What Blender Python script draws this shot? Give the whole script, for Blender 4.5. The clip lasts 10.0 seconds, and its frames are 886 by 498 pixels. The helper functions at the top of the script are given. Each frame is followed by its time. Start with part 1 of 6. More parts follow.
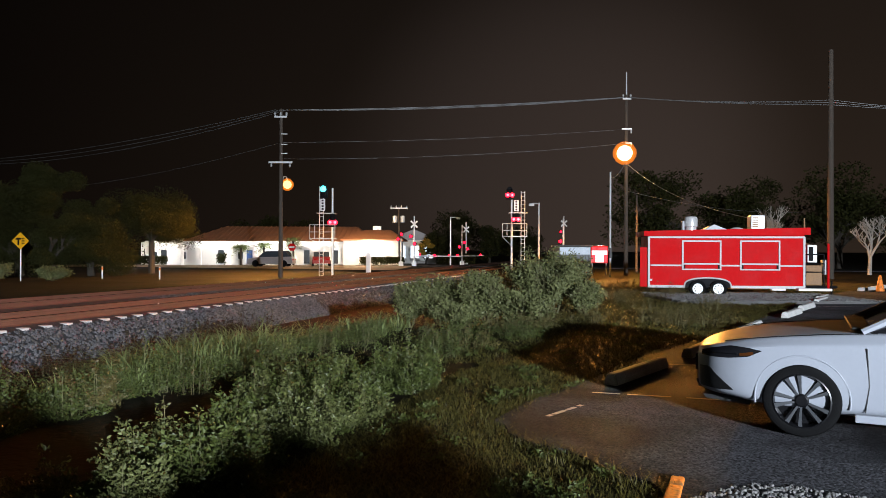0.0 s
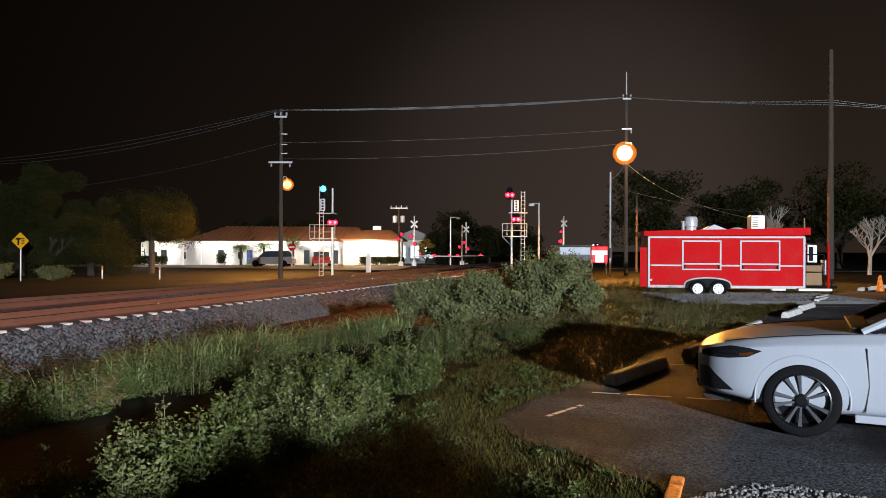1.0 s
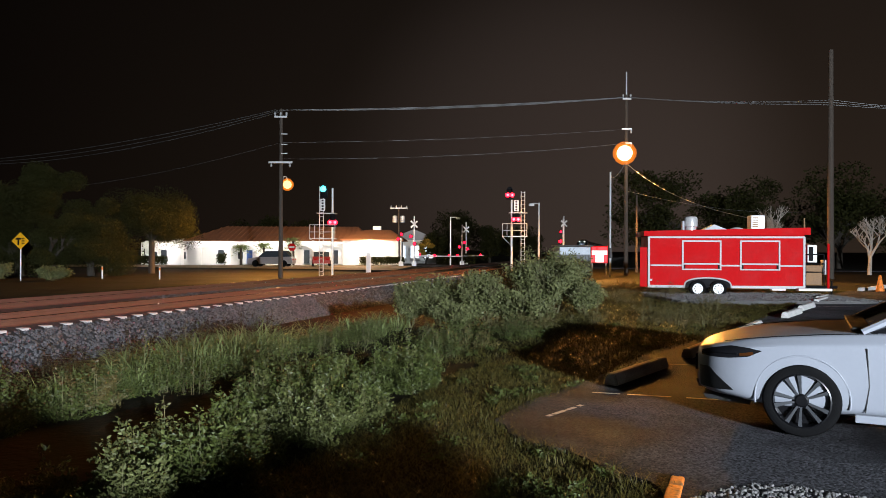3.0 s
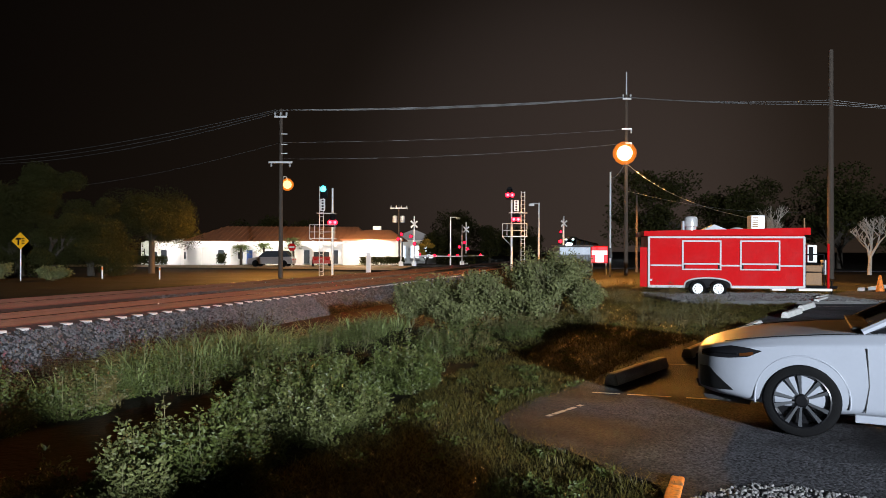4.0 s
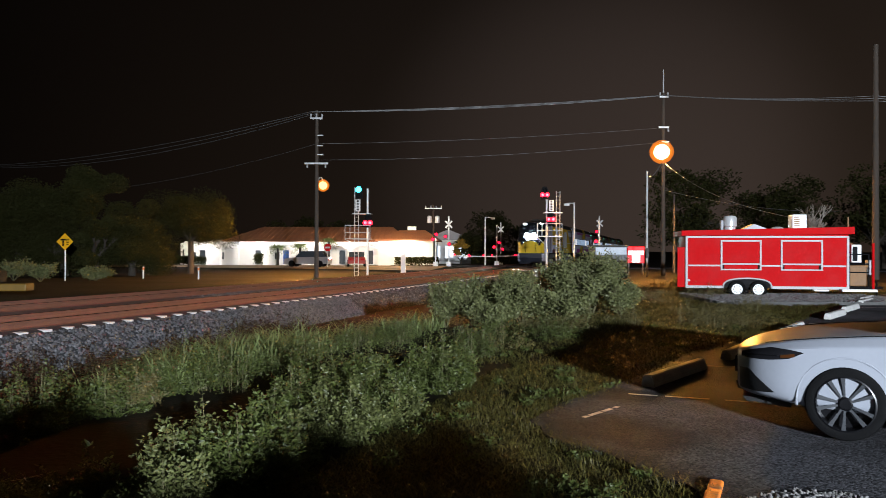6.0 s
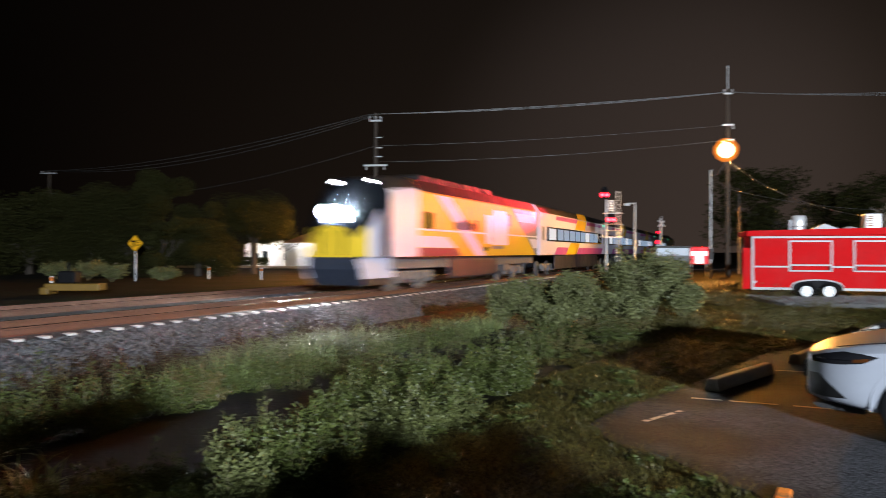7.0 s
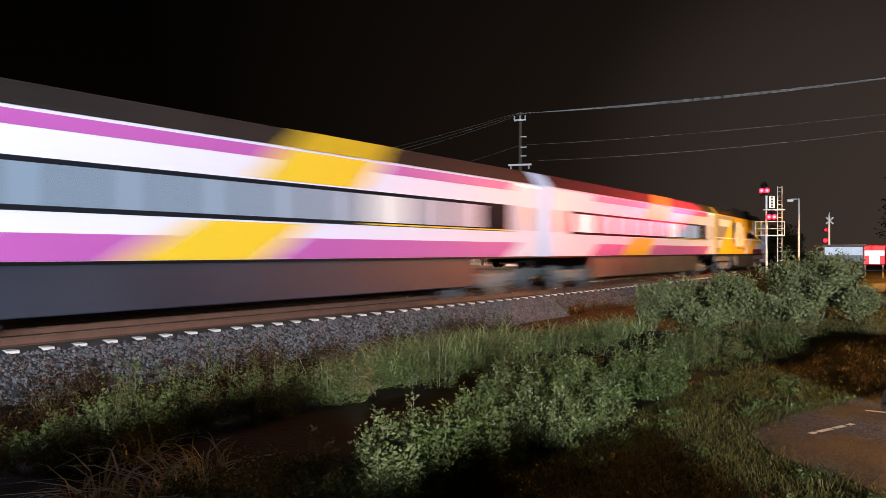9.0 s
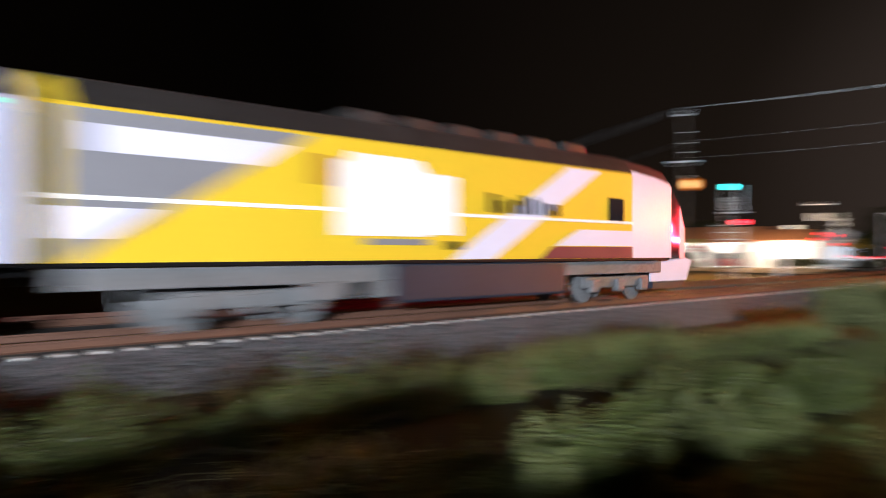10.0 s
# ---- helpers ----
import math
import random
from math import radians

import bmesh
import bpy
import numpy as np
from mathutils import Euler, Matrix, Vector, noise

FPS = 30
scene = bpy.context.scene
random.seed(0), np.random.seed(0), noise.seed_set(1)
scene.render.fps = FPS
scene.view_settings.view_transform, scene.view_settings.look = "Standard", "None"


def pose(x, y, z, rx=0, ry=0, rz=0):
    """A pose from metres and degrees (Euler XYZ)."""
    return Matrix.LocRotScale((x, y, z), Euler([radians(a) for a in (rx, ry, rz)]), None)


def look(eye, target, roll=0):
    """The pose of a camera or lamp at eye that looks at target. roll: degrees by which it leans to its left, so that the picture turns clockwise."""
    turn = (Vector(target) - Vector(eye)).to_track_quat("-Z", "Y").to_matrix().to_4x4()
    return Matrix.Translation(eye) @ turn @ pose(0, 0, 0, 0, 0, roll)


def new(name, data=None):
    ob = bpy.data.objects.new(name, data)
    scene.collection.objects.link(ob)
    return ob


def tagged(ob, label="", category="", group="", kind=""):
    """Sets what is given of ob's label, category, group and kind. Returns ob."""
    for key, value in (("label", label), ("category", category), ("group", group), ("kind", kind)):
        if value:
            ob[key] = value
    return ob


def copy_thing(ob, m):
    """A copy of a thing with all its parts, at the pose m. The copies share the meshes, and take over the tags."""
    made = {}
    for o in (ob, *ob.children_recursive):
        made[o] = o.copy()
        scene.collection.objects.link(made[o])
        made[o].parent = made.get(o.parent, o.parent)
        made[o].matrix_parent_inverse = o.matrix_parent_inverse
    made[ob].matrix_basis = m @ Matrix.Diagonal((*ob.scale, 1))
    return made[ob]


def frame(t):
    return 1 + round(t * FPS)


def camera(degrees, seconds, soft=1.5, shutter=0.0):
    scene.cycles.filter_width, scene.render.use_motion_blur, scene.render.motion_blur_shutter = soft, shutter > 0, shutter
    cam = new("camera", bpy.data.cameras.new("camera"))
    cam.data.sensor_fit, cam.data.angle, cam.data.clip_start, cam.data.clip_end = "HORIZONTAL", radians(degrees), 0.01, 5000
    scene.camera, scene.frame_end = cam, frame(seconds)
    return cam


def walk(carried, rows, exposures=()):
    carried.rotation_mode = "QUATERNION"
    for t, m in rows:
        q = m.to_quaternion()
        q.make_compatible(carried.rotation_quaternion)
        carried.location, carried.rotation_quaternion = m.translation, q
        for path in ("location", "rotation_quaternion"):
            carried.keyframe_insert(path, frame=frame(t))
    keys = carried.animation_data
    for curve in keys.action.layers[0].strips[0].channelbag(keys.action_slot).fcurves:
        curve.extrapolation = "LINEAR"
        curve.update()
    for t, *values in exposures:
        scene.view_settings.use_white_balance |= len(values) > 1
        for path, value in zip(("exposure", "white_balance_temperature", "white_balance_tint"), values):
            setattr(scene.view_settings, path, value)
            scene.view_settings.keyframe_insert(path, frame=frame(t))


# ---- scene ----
from mathutils.bvhtree import BVHTree

# ---- camera ----
EYE = 1.67
cam = camera(61.5, 10.0, soft=0.8, shutter=0.9)
# seconds, yaw to the left, pitch, roll
PAN = [(0.0, 0.0, 0.13, -0.2), (2.5, 0.0, 0.13, -0.2), (4.0, 0.0, 0.13, -0.2), (4.9, 0.0, 0.13, -0.2), (5.2, 0.35, 0.13, -0.2),
       (5.5, 1.34, 0.13, -0.2), (5.7, 2.0, 0.13, -0.18), (6.8, 5.49, 0.2, -0.1), (7.0, 7.12, 0.2, -0.1), (7.5, 11.46, 0.2, -0.05),
       (8.0, 15.28, 0.18, 0.0), (8.5, 17.74, 0.15, 0.0), (9.0, 18.22, 0.15, -0.05), (9.5, 18.3, 0.15, -0.05),
       (9.6, 18.57, 0.15, -0.05), (9.7, 19.35, 0.18, -0.05), (9.8, 20.9, 0.2, -0.05), (9.9, 25.0, 0.2, -0.05), (10.0, 30.2, 0.2, -0.05)]
walk(cam, [(t, pose(0, 0, EYE, 90 + p, r, y)) for t, y, p, r in PAN])

# ---- the railway's line ----
TURN = radians(17.0)
ALONG = Vector((math.sin(TURN), math.cos(TURN), 0))
ASIDE = Vector((-math.cos(TURN), math.sin(TURN), 0))
TIE_TOP, RAIL_TOP = -0.06, 0.12
TRACK_1, TRACK_2 = 14.8, 19.1


def bend(s):
    return 0.0 if s < 25 else 0.055 * (s - 25) ** 2 / 80 if s < 65 else 0.055 * (s - 45)


def line(s, off, z=0.0):
    """A place s metres along the railway and off metres from the viewer's side of it."""
    p = ALONG * s + ASIDE * (off + bend(s))
    return Vector((p.x, p.y, z))


def heading(s):
    a, b = line(s - 6, TRACK_1), line(s + 6, TRACK_1)
    return math.degrees(math.atan2(b.y - a.y, b.x - a.x))

# ---- night sky and lamps ----
world = bpy.data.worlds.new("night_sky")
scene.world = world
world.use_nodes = True
wn, wl = world.node_tree.nodes, world.node_tree.links
wbg = wn["Background"]
wco = wn.new("ShaderNodeTexCoord")
wxyz = wn.new("ShaderNodeSeparateXYZ")
wl.new(wco.outputs["Generated"], wxyz.inputs[0])
wr = wn.new("ShaderNodeValToRGB")
wl.new(wxyz.outputs["Z"], wr.inputs[0])
wr.color_ramp.elements[0].position, wr.color_ramp.elements[0].color = 0.0, (0.0172, 0.0116, 0.0083, 1)
wr.color_ramp.elements[1].position, wr.color_ramp.elements[1].color = 0.55, (0.0038, 0.0030, 0.0027, 1)
wx = wn.new("ShaderNodeMapRange")
wl.new(wxyz.outputs["X"], wx.inputs["Value"])
wx.inputs["From Min"].default_value, wx.inputs["From Max"].default_value = -0.62, 0.35
wx.inputs["To Min"].default_value, wx.inputs["To Max"].default_value = 0.09, 1.4
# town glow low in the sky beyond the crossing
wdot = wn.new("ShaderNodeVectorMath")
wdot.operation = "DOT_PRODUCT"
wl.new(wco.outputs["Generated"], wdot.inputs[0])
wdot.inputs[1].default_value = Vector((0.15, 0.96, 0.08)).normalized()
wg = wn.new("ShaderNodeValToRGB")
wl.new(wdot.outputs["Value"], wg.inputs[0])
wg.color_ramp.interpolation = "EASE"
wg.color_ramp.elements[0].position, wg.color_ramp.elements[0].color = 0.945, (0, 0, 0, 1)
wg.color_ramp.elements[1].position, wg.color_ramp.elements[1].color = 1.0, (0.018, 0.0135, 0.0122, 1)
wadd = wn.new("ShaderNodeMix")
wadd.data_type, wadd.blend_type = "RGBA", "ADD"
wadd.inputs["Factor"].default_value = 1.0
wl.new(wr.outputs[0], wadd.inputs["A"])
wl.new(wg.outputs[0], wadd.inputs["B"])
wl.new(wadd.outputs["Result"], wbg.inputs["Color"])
wl.new(wx.outputs[0], wbg.inputs["Strength"])


def lamp(name, kind, at, energy, color, radius=0.1, target=None, cone=None, blend=0.5):
    data = bpy.data.lights.new(name, kind)
    data.energy, data.color, data.shadow_soft_size = energy, color, radius
    ob = new(name, data)
    ob.matrix_world = look(at, target) if target else Matrix.Translation(at)
    if cone:
        data.spot_size, data.spot_blend = radians(cone), blend
    return ob


SODIUM = (1.0, 0.42, 0.08)
LOT_LAMP = (16.0, -36.0, 7.6)
POLE_R, POLE_L, POLE_FR = (12.78, 52.0), (-10.9, 50.0), (24.2, 46.5)
LAMP_R = (12.3, 50.5, 8.33)
SIGNAL_L, SIGNAL_R = (-7.9, 53.0), (5.25, 57.0)
lamp("lot_light", "POINT", LOT_LAMP, 240000, (0.80, 0.89, 1.0), 0.3)
lamp("sodium_light", "SPOT", (12.9, 53.0, 8.9), 44000, SODIUM, 0.25, (12.4, 31.0, 0), 80, 0.4)
lamp("sodium_light", "SPOT", (13.3, 53.6, 7.7), 14000, SODIUM, 0.25, (13.0, 52.0, 0), 170, 0.3)
lamp("sodium_light", "SPOT", (-12.6, 56.0, 6.0), 16000, SODIUM, 0.1, (-14.0, 55.0, 0), 164, 0.5)
lamp("signal_beam", "SPOT", (5.0, 56.5, 6.1), 55000, (1.0, 0.02, 0.05), 0.1, tuple(line(27, 13.7, 5.0)), 30, 1.0)
lamp("signal_beam", "SPOT", (5.4, 56.5, 4.2), 60000, (1.0, 0.02, 0.05), 0.1, tuple(line(22, 13.7, 5.2)), 19, 1.0)
for x, e in ((-31.5, 620), (-25.5, 520), (-19.5, 460), (-14.0, 420), (-8.0, 700)):
    lamp("porch_light", "POINT", (x, 82.6, 2.25), e, (1.0, 0.94, 0.88), 0.2)
lamp("yard_light", "POINT", (-9.5, 77.5, 6.0), 3600, (1.0, 0.66, 0.34), 0.2)
# ---- materials ----
def mat(name, base, rough=0.6, metal=0.0, scale=3.0, var=0.25, fine=40.0, bump=0.15, island=0.0, rnd=0.0, second=None, mix_at=0.55, wet=0.0, coat=0.0, spec=0.5):
    m = bpy.data.materials.new(name)
    m.use_nodes = True
    n, l = m.node_tree.nodes, m.node_tree.links
    b = n["Principled BSDF"]
    b.inputs["Roughness"].default_value, b.inputs["Metallic"].default_value = rough, metal
    b.inputs["Coat Weight"].default_value = coat
    b.inputs["Specular IOR Level"].default_value = spec
    co = n.new("ShaderNodeTexCoord")
    big, small = n.new("ShaderNodeTexNoise"), n.new("ShaderNodeTexNoise")
    big.inputs["Scale"].default_value, small.inputs["Scale"].default_value = scale, fine
    big.inputs["Detail"].default_value, small.inputs["Detail"].default_value = 5, 4
    l.new(co.outputs["Object"], big.inputs["Vector"])
    l.new(co.outputs["Object"], small.inputs["Vector"])
    add = n.new("ShaderNodeMath")
    add.operation = "ADD"
    l.new(big.outputs["Fac"], add.inputs[0])
    l.new(small.outputs["Fac"], add.inputs[1])
    last = add.outputs[0]
    if island or rnd:
        src = n.new("ShaderNodeNewGeometry").outputs["Random Per Island"] if island else n.new("ShaderNodeObjectInfo").outputs["Random"]
        mul = n.new("ShaderNodeMath")
        mul.operation = "MULTIPLY_ADD"
        l.new(src, mul.inputs[0])
        mul.inputs[1].default_value = island or rnd
        l.new(last, mul.inputs[2])
        last = mul.outputs[0]
    rng = n.new("ShaderNodeMapRange")
    l.new(last, rng.inputs["Value"])
    rng.inputs["From Min"].default_value, rng.inputs["From Max"].default_value = 0.6, 1.4 + (island or rnd)
    rng.inputs["To Min"].default_value, rng.inputs["To Max"].default_value = 1 - var, 1 + var
    hsv = n.new("ShaderNodeHueSaturation")
    hsv.inputs["Color"].default_value = (*base, 1)
    l.new(rng.outputs[0], hsv.inputs["Value"])
    colour = hsv.outputs[0]
    if second:
        ramp = n.new("ShaderNodeMapRange")
        l.new(big.outputs["Fac"], ramp.inputs["Value"])
        ramp.inputs["From Min"].default_value, ramp.inputs["From Max"].default_value = mix_at - 0.07, mix_at + 0.07
        mx = n.new("ShaderNodeMix")
        mx.data_type = "RGBA"
        l.new(ramp.outputs[0], mx.inputs["Factor"])
        l.new(hsv.outputs[0], mx.inputs["A"])
        mx.inputs["B"].default_value = (*second, 1)
        colour = mx.outputs["Result"]
    l.new(colour, b.inputs["Base Color"])
    rr = n.new("ShaderNodeMapRange")
    l.new(big.outputs["Fac"], rr.inputs["Value"])
    rr.inputs["From Min"].default_value, rr.inputs["From Max"].default_value = 0.35, 0.65
    rr.inputs["To Min"].default_value, rr.inputs["To Max"].default_value = max(0.02, rough * (0.85 - wet)), min(1, rough * 1.12)
    l.new(rr.outputs[0], b.inputs["Roughness"])
    if bump:
        bp = n.new("ShaderNodeBump")
        bp.inputs["Strength"].default_value, bp.inputs["Distance"].default_value = bump, 0.02
        l.new(small.outputs["Fac"], bp.inputs["Height"])
        l.new(bp.outputs[0], b.inputs["Normal"])
    return m


def glow(name, colour, strength):
    m = bpy.data.materials.new(name)
    m.use_nodes = True
    b = m.node_tree.nodes["Principled BSDF"]
    b.inputs["Base Color"].default_value = (*[c * 0.04 for c in colour], 1)
    b.inputs["Emission Color"].default_value = (*colour, 1)
    b.inputs["Emission Strength"].default_value = strength
    return m


def leafy(name, base, var=0.35, spec=0.35):
    m = mat(name, base, 0.5, 0, 0.6, var, 9.0, 0.0, island=0.9, spec=spec)
    b = m.node_tree.nodes["Principled BSDF"]
    n, l = m.node_tree.nodes, m.node_tree.links
    tr, mx = n.new("ShaderNodeBsdfTranslucent"), n.new("ShaderNodeMixShader")
    l.new(b.inputs["Base Color"].links[0].from_socket, tr.inputs["Color"])
    mx.inputs[0].default_value = 0.22
    l.new(b.outputs[0], mx.inputs[1])
    l.new(tr.outputs[0], mx.inputs[2])
    l.new(mx.outputs[0], n["Material Output"].inputs["Surface"])
    return m


M_ASPHALT = mat("asphalt", (0.0145, 0.0143, 0.0153), 0.85, 0, 0.55, 0.45, 70, 0.5, wet=0.1, second=(0.045, 0.0447, 0.049), mix_at=0.5)
an, al = M_ASPHALT.node_tree.nodes, M_ASPHALT.node_tree.links
ab = an["Principled BSDF"]
ab.inputs["Specular IOR Level"].default_value = 0.12
av = an.new("ShaderNodeTexVoronoi")
av.inputs["Scale"].default_value = 58
al.new(an["Texture Coordinate"].outputs["Object"], av.inputs["Vector"])
aw = an.new("ShaderNodeMapRange")
al.new(av.outputs["Color"], aw.inputs["Value"])
aw.inputs["To Min"].default_value, aw.inputs["To Max"].default_value = 0.05, 2.8
am = an.new("ShaderNodeMix")
am.data_type, am.blend_type = "RGBA", "MULTIPLY"
am.inputs["Factor"].default_value = 1.0
al.new(ab.inputs["Base Color"].links[0].from_socket, am.inputs["A"])
al.new(aw.outputs[0], am.inputs["B"])
al.new(am.outputs["Result"], ab.inputs["Base Color"])
abp = an["Bump"]
al.new(av.outputs["Distance"], abp.inputs["Height"])
abp.invert = True
M_SOIL = mat("lawn_soil", (0.017, 0.0135, 0.007), 0.95, 0, 0.35, 0.5, 14, 0.8, second=(0.019, 0.02, 0.008), spec=0.1)
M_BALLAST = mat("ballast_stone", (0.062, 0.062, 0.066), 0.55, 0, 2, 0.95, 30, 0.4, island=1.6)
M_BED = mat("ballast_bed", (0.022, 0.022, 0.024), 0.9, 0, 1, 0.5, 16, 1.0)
M_CONC = mat("tie_concrete", (0.55, 0.54, 0.52), 0.8, 0, 2, 0.2, 25, 0.3)
M_STOP = mat("wheel_stop_concrete", (0.5, 0.49, 0.47), 0.85, 0, 2.5, 0.25, 30, 0.4)
M_RAILHEAD = mat("rail_head_steel", (0.6, 0.6, 0.6), 0.22, 1, 1, 0.1, 30, 0.03)
M_RUST = mat("rail_rust", (0.13, 0.06, 0.038), 0.75, 0.2, 3, 0.35, 40, 0.3)
M_GALV = mat("galvanised_steel", (0.72, 0.73, 0.74), 0.42, 0.3, 3, 0.12, 30, 0.05)
M_WOOD = mat("weathered_pole_wood", (0.075, 0.058, 0.045), 0.9, 0, 1.2, 0.35, 18, 0.5)
M_BLACK = mat("black_paint", (0.007, 0.007, 0.008), 0.6, 0, 3, 0.2, 30, 0.05, spec=0.08)
M_RUBBER = mat("tyre_rubber", (0.004, 0.004, 0.0043), 0.8, 0, 4, 0.2, 60, 0.2, spec=0.1)
M_WIRE = mat("aluminium_cable", (0.13, 0.13, 0.13), 0.5, 0.3, 1, 0.1, 20, 0)
M_WHITE = mat("white_paint", (0.78, 0.78, 0.78), 0.4, 0, 2, 0.08, 30, 0.03)
M_RED = mat("trailer_red_paint", (0.52, 0.005, 0.007), 0.6, 0, 1.5, 0.10, 8, 0.02, spec=0.06)
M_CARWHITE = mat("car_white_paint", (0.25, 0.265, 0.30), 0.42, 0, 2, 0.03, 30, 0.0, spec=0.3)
M_STUCCO = mat("white_stucco", (0.78, 0.76, 0.72), 0.85, 0, 1, 0.08, 30, 0.25)
M_ROOFTILE = mat("orange_roof_tile", (0.42, 0.18, 0.09), 0.8, 0, 0.8, 0.3, 6, 0.3)

LEAF_A = leafy("weed_leaf", (0.058, 0.073, 0.017), 0.7)
LEAF_B = leafy("shrub_leaf", (0.090, 0.100, 0.032), 0.7)
LEAF_BUSH = leafy("bush_leaf", (0.14, 0.15, 0.06), 0.7)
LEAF_DRY = leafy("dry_weed", (0.10, 0.082, 0.028), 0.5)
LEAF_BROWN = leafy("withered_weed", (0.035, 0.019, 0.010), 0.5, 0.1)
LEAF_GRASS = leafy("tall_grass_blade", (0.19, 0.23, 0.085))
LEAF_LAWN = leafy("lawn_blade", (0.076, 0.066, 0.016), 0.85)
LEAF_TREE = leafy("tree_leaf", (0.036, 0.037, 0.012), 0.3, 0.05)
M_STEM = mat("weed_stem", (0.10, 0.09, 0.04), 0.8, 0, 4, 0.3, 30, 0.2)
M_BARK = mat("bark", (0.05, 0.04, 0.03), 0.9, 0, 3, 0.35, 25, 0.7)


# ---- mesh helpers ----
def part(name, bm, material, parent=None, label="", smooth=False, kind=""):
    me = bpy.data.meshes.new(name)
    bm.to_mesh(me)
    bm.free()
    for mm in (material if isinstance(material, (list, tuple)) else [material]):
        me.materials.append(mm)
    if smooth:
        me.shade_smooth()
        me.set_sharp_from_angle(angle=radians(38))
    ob = new(name, me)
    if parent:
        ob.parent = parent
    return tagged(ob, label=label, kind=kind)


def thing(name, m, label, category, group=""):
    ob = new(name)
    ob.empty_display_size = 0.2
    ob.matrix_basis = m
    return tagged(ob, label, category, group)


def box(bm, x0, x1, y0, y1, z0, z1, bevel=0.0, mi=0, m=None):
    r = bmesh.ops.create_cube(bm, size=1)
    vs = r["verts"]
    for v in vs:
        v.co = Vector(((x0 + x1) / 2 + v.co.x * (x1 - x0), (y0 + y1) / 2 + v.co.y * (y1 - y0), (z0 + z1) / 2 + v.co.z * (z1 - z0)))
        if m:
            v.co = m @ v.co
    fs = {f for v in vs for f in v.link_faces}
    for f in fs:
        f.material_index = mi
    if bevel:
        es = list({e for v in vs for e in v.link_edges})
        out = bmesh.ops.bevel(bm, geom=es, offset=bevel, segments=2, affect="EDGES", profile=0.5)
        for f in out["faces"]:
            f.material_index = mi
    return bm


def rod(bm, p0, p1, r0, r1=None, n=10, mi=0, cap=True):
    p0, p1 = Vector(p0), Vector(p1)
    r1 = r0 if r1 is None else r1
    ax = (p1 - p0).normalized()
    u = ax.orthogonal().normalized()
    w = ax.cross(u)
    rings = []
    for p, r in ((p0, r0), (p1, r1)):
        rings.append([bm.verts.new(p + (u * math.cos(a) + w * math.sin(a)) * r) for a in (2 * math.pi * i / n for i in range(n))])
    for i in range(n):
        bm.faces.new((rings[0][i], rings[0][(i + 1) % n], rings[1][(i + 1) % n], rings[1][i])).material_index = mi
    if cap:
        bm.faces.new(rings[0][::-1]).material_index = mi
        bm.faces.new(rings[1]).material_index = mi
    return bm


def tube(bm, pts, r, n=6, mi=0):
    """One bent tube through the points."""
    pts = [Vector(p) for p in pts]
    rings = []
    for i, p in enumerate(pts):
        ax = (pts[min(i + 1, len(pts) - 1)] - pts[max(i - 1, 0)]).normalized()
        u = ax.cross(Vector((0.31, 0.52, 0.79))).normalized()
        w = ax.cross(u)
        rings.append([bm.verts.new(p + (u * math.cos(2 * math.pi * k / n) + w * math.sin(2 * math.pi * k / n)) * r) for k in range(n)])
    for a, b in zip(rings, rings[1:]):
        for k in range(n):
            bm.faces.new((a[k], a[(k + 1) % n], b[(k + 1) % n], b[k])).material_index = mi
    bm.faces.new(rings[0][::-1]).material_index = mi
    bm.faces.new(rings[-1]).material_index = mi
    return bm


def prism(bm, poly, y0, y1, mi=0):
    """Polygon in x, z pushed from y0 to y1."""
    a = [bm.verts.new((x, y0, z)) for x, z in poly]
    b = [bm.verts.new((x, y1, z)) for x, z in poly]
    fs = [bm.faces.new(a), bm.faces.new(b[::-1])]
    for i in range(len(poly)):
        j = (i + 1) % len(poly)
        fs.append(bm.faces.new((a[j], a[i], b[i], b[j])))
    for f in fs:
        f.material_index = mi
    bmesh.ops.recalc_face_normals(bm, faces=fs)
    return bm


def lathe(bm, prof, n=24, axis="y", at=(0, 0, 0), mi=0, cap=True):
    """Radius and offset pairs turned round an axis."""
    at = Vector(at)
    rings = []
    for r, o in prof:
        ring = []
        for i in range(n):
            a = 2 * math.pi * i / n
            c, s = math.cos(a) * r, math.sin(a) * r
            ring.append(bm.verts.new(at + (Vector((c, o, s)) if axis == "y" else Vector((c, s, o)) if axis == "z" else Vector((o, c, s)))))
        rings.append(ring)
    fs = []
    for a, b in zip(rings, rings[1:]):
        for i in range(n):
            fs.append(bm.faces.new((a[i], a[(i + 1) % n], b[(i + 1) % n], b[i])))
    if cap:
        fs.append(bm.faces.new(rings[0][::-1]))
        fs.append(bm.faces.new(rings[-1]))
    for f in fs:
        f.material_index = mi
    bmesh.ops.recalc_face_normals(bm, faces=fs)
    return bm


# ---- ground ----
def smooth01(t):
    t = max(0.0, min(1.0, t))
    return t * t * (3 - 2 * t)


def ground_z(s, off):
    """Height of the earth: level lot, ditch beside the line, level land beyond."""
    near = 1 - smooth01((s - 42) / 20)
    z = -0.22 * smooth01((off - 2.2) / 3.0) - 0.55 * smooth01((off - 6.0) / 3.6)
    z += 0.62 * smooth01((off - 21.0) / 4.0)
    return z * near if off < 21 else z * (0.25 + 0.75 * near)


def ground_at(x, y):
    p = Vector((x, y, 0))
    s = p.dot(ALONG)
    return ground_z(s, p.dot(ASIDE) - bend(s))


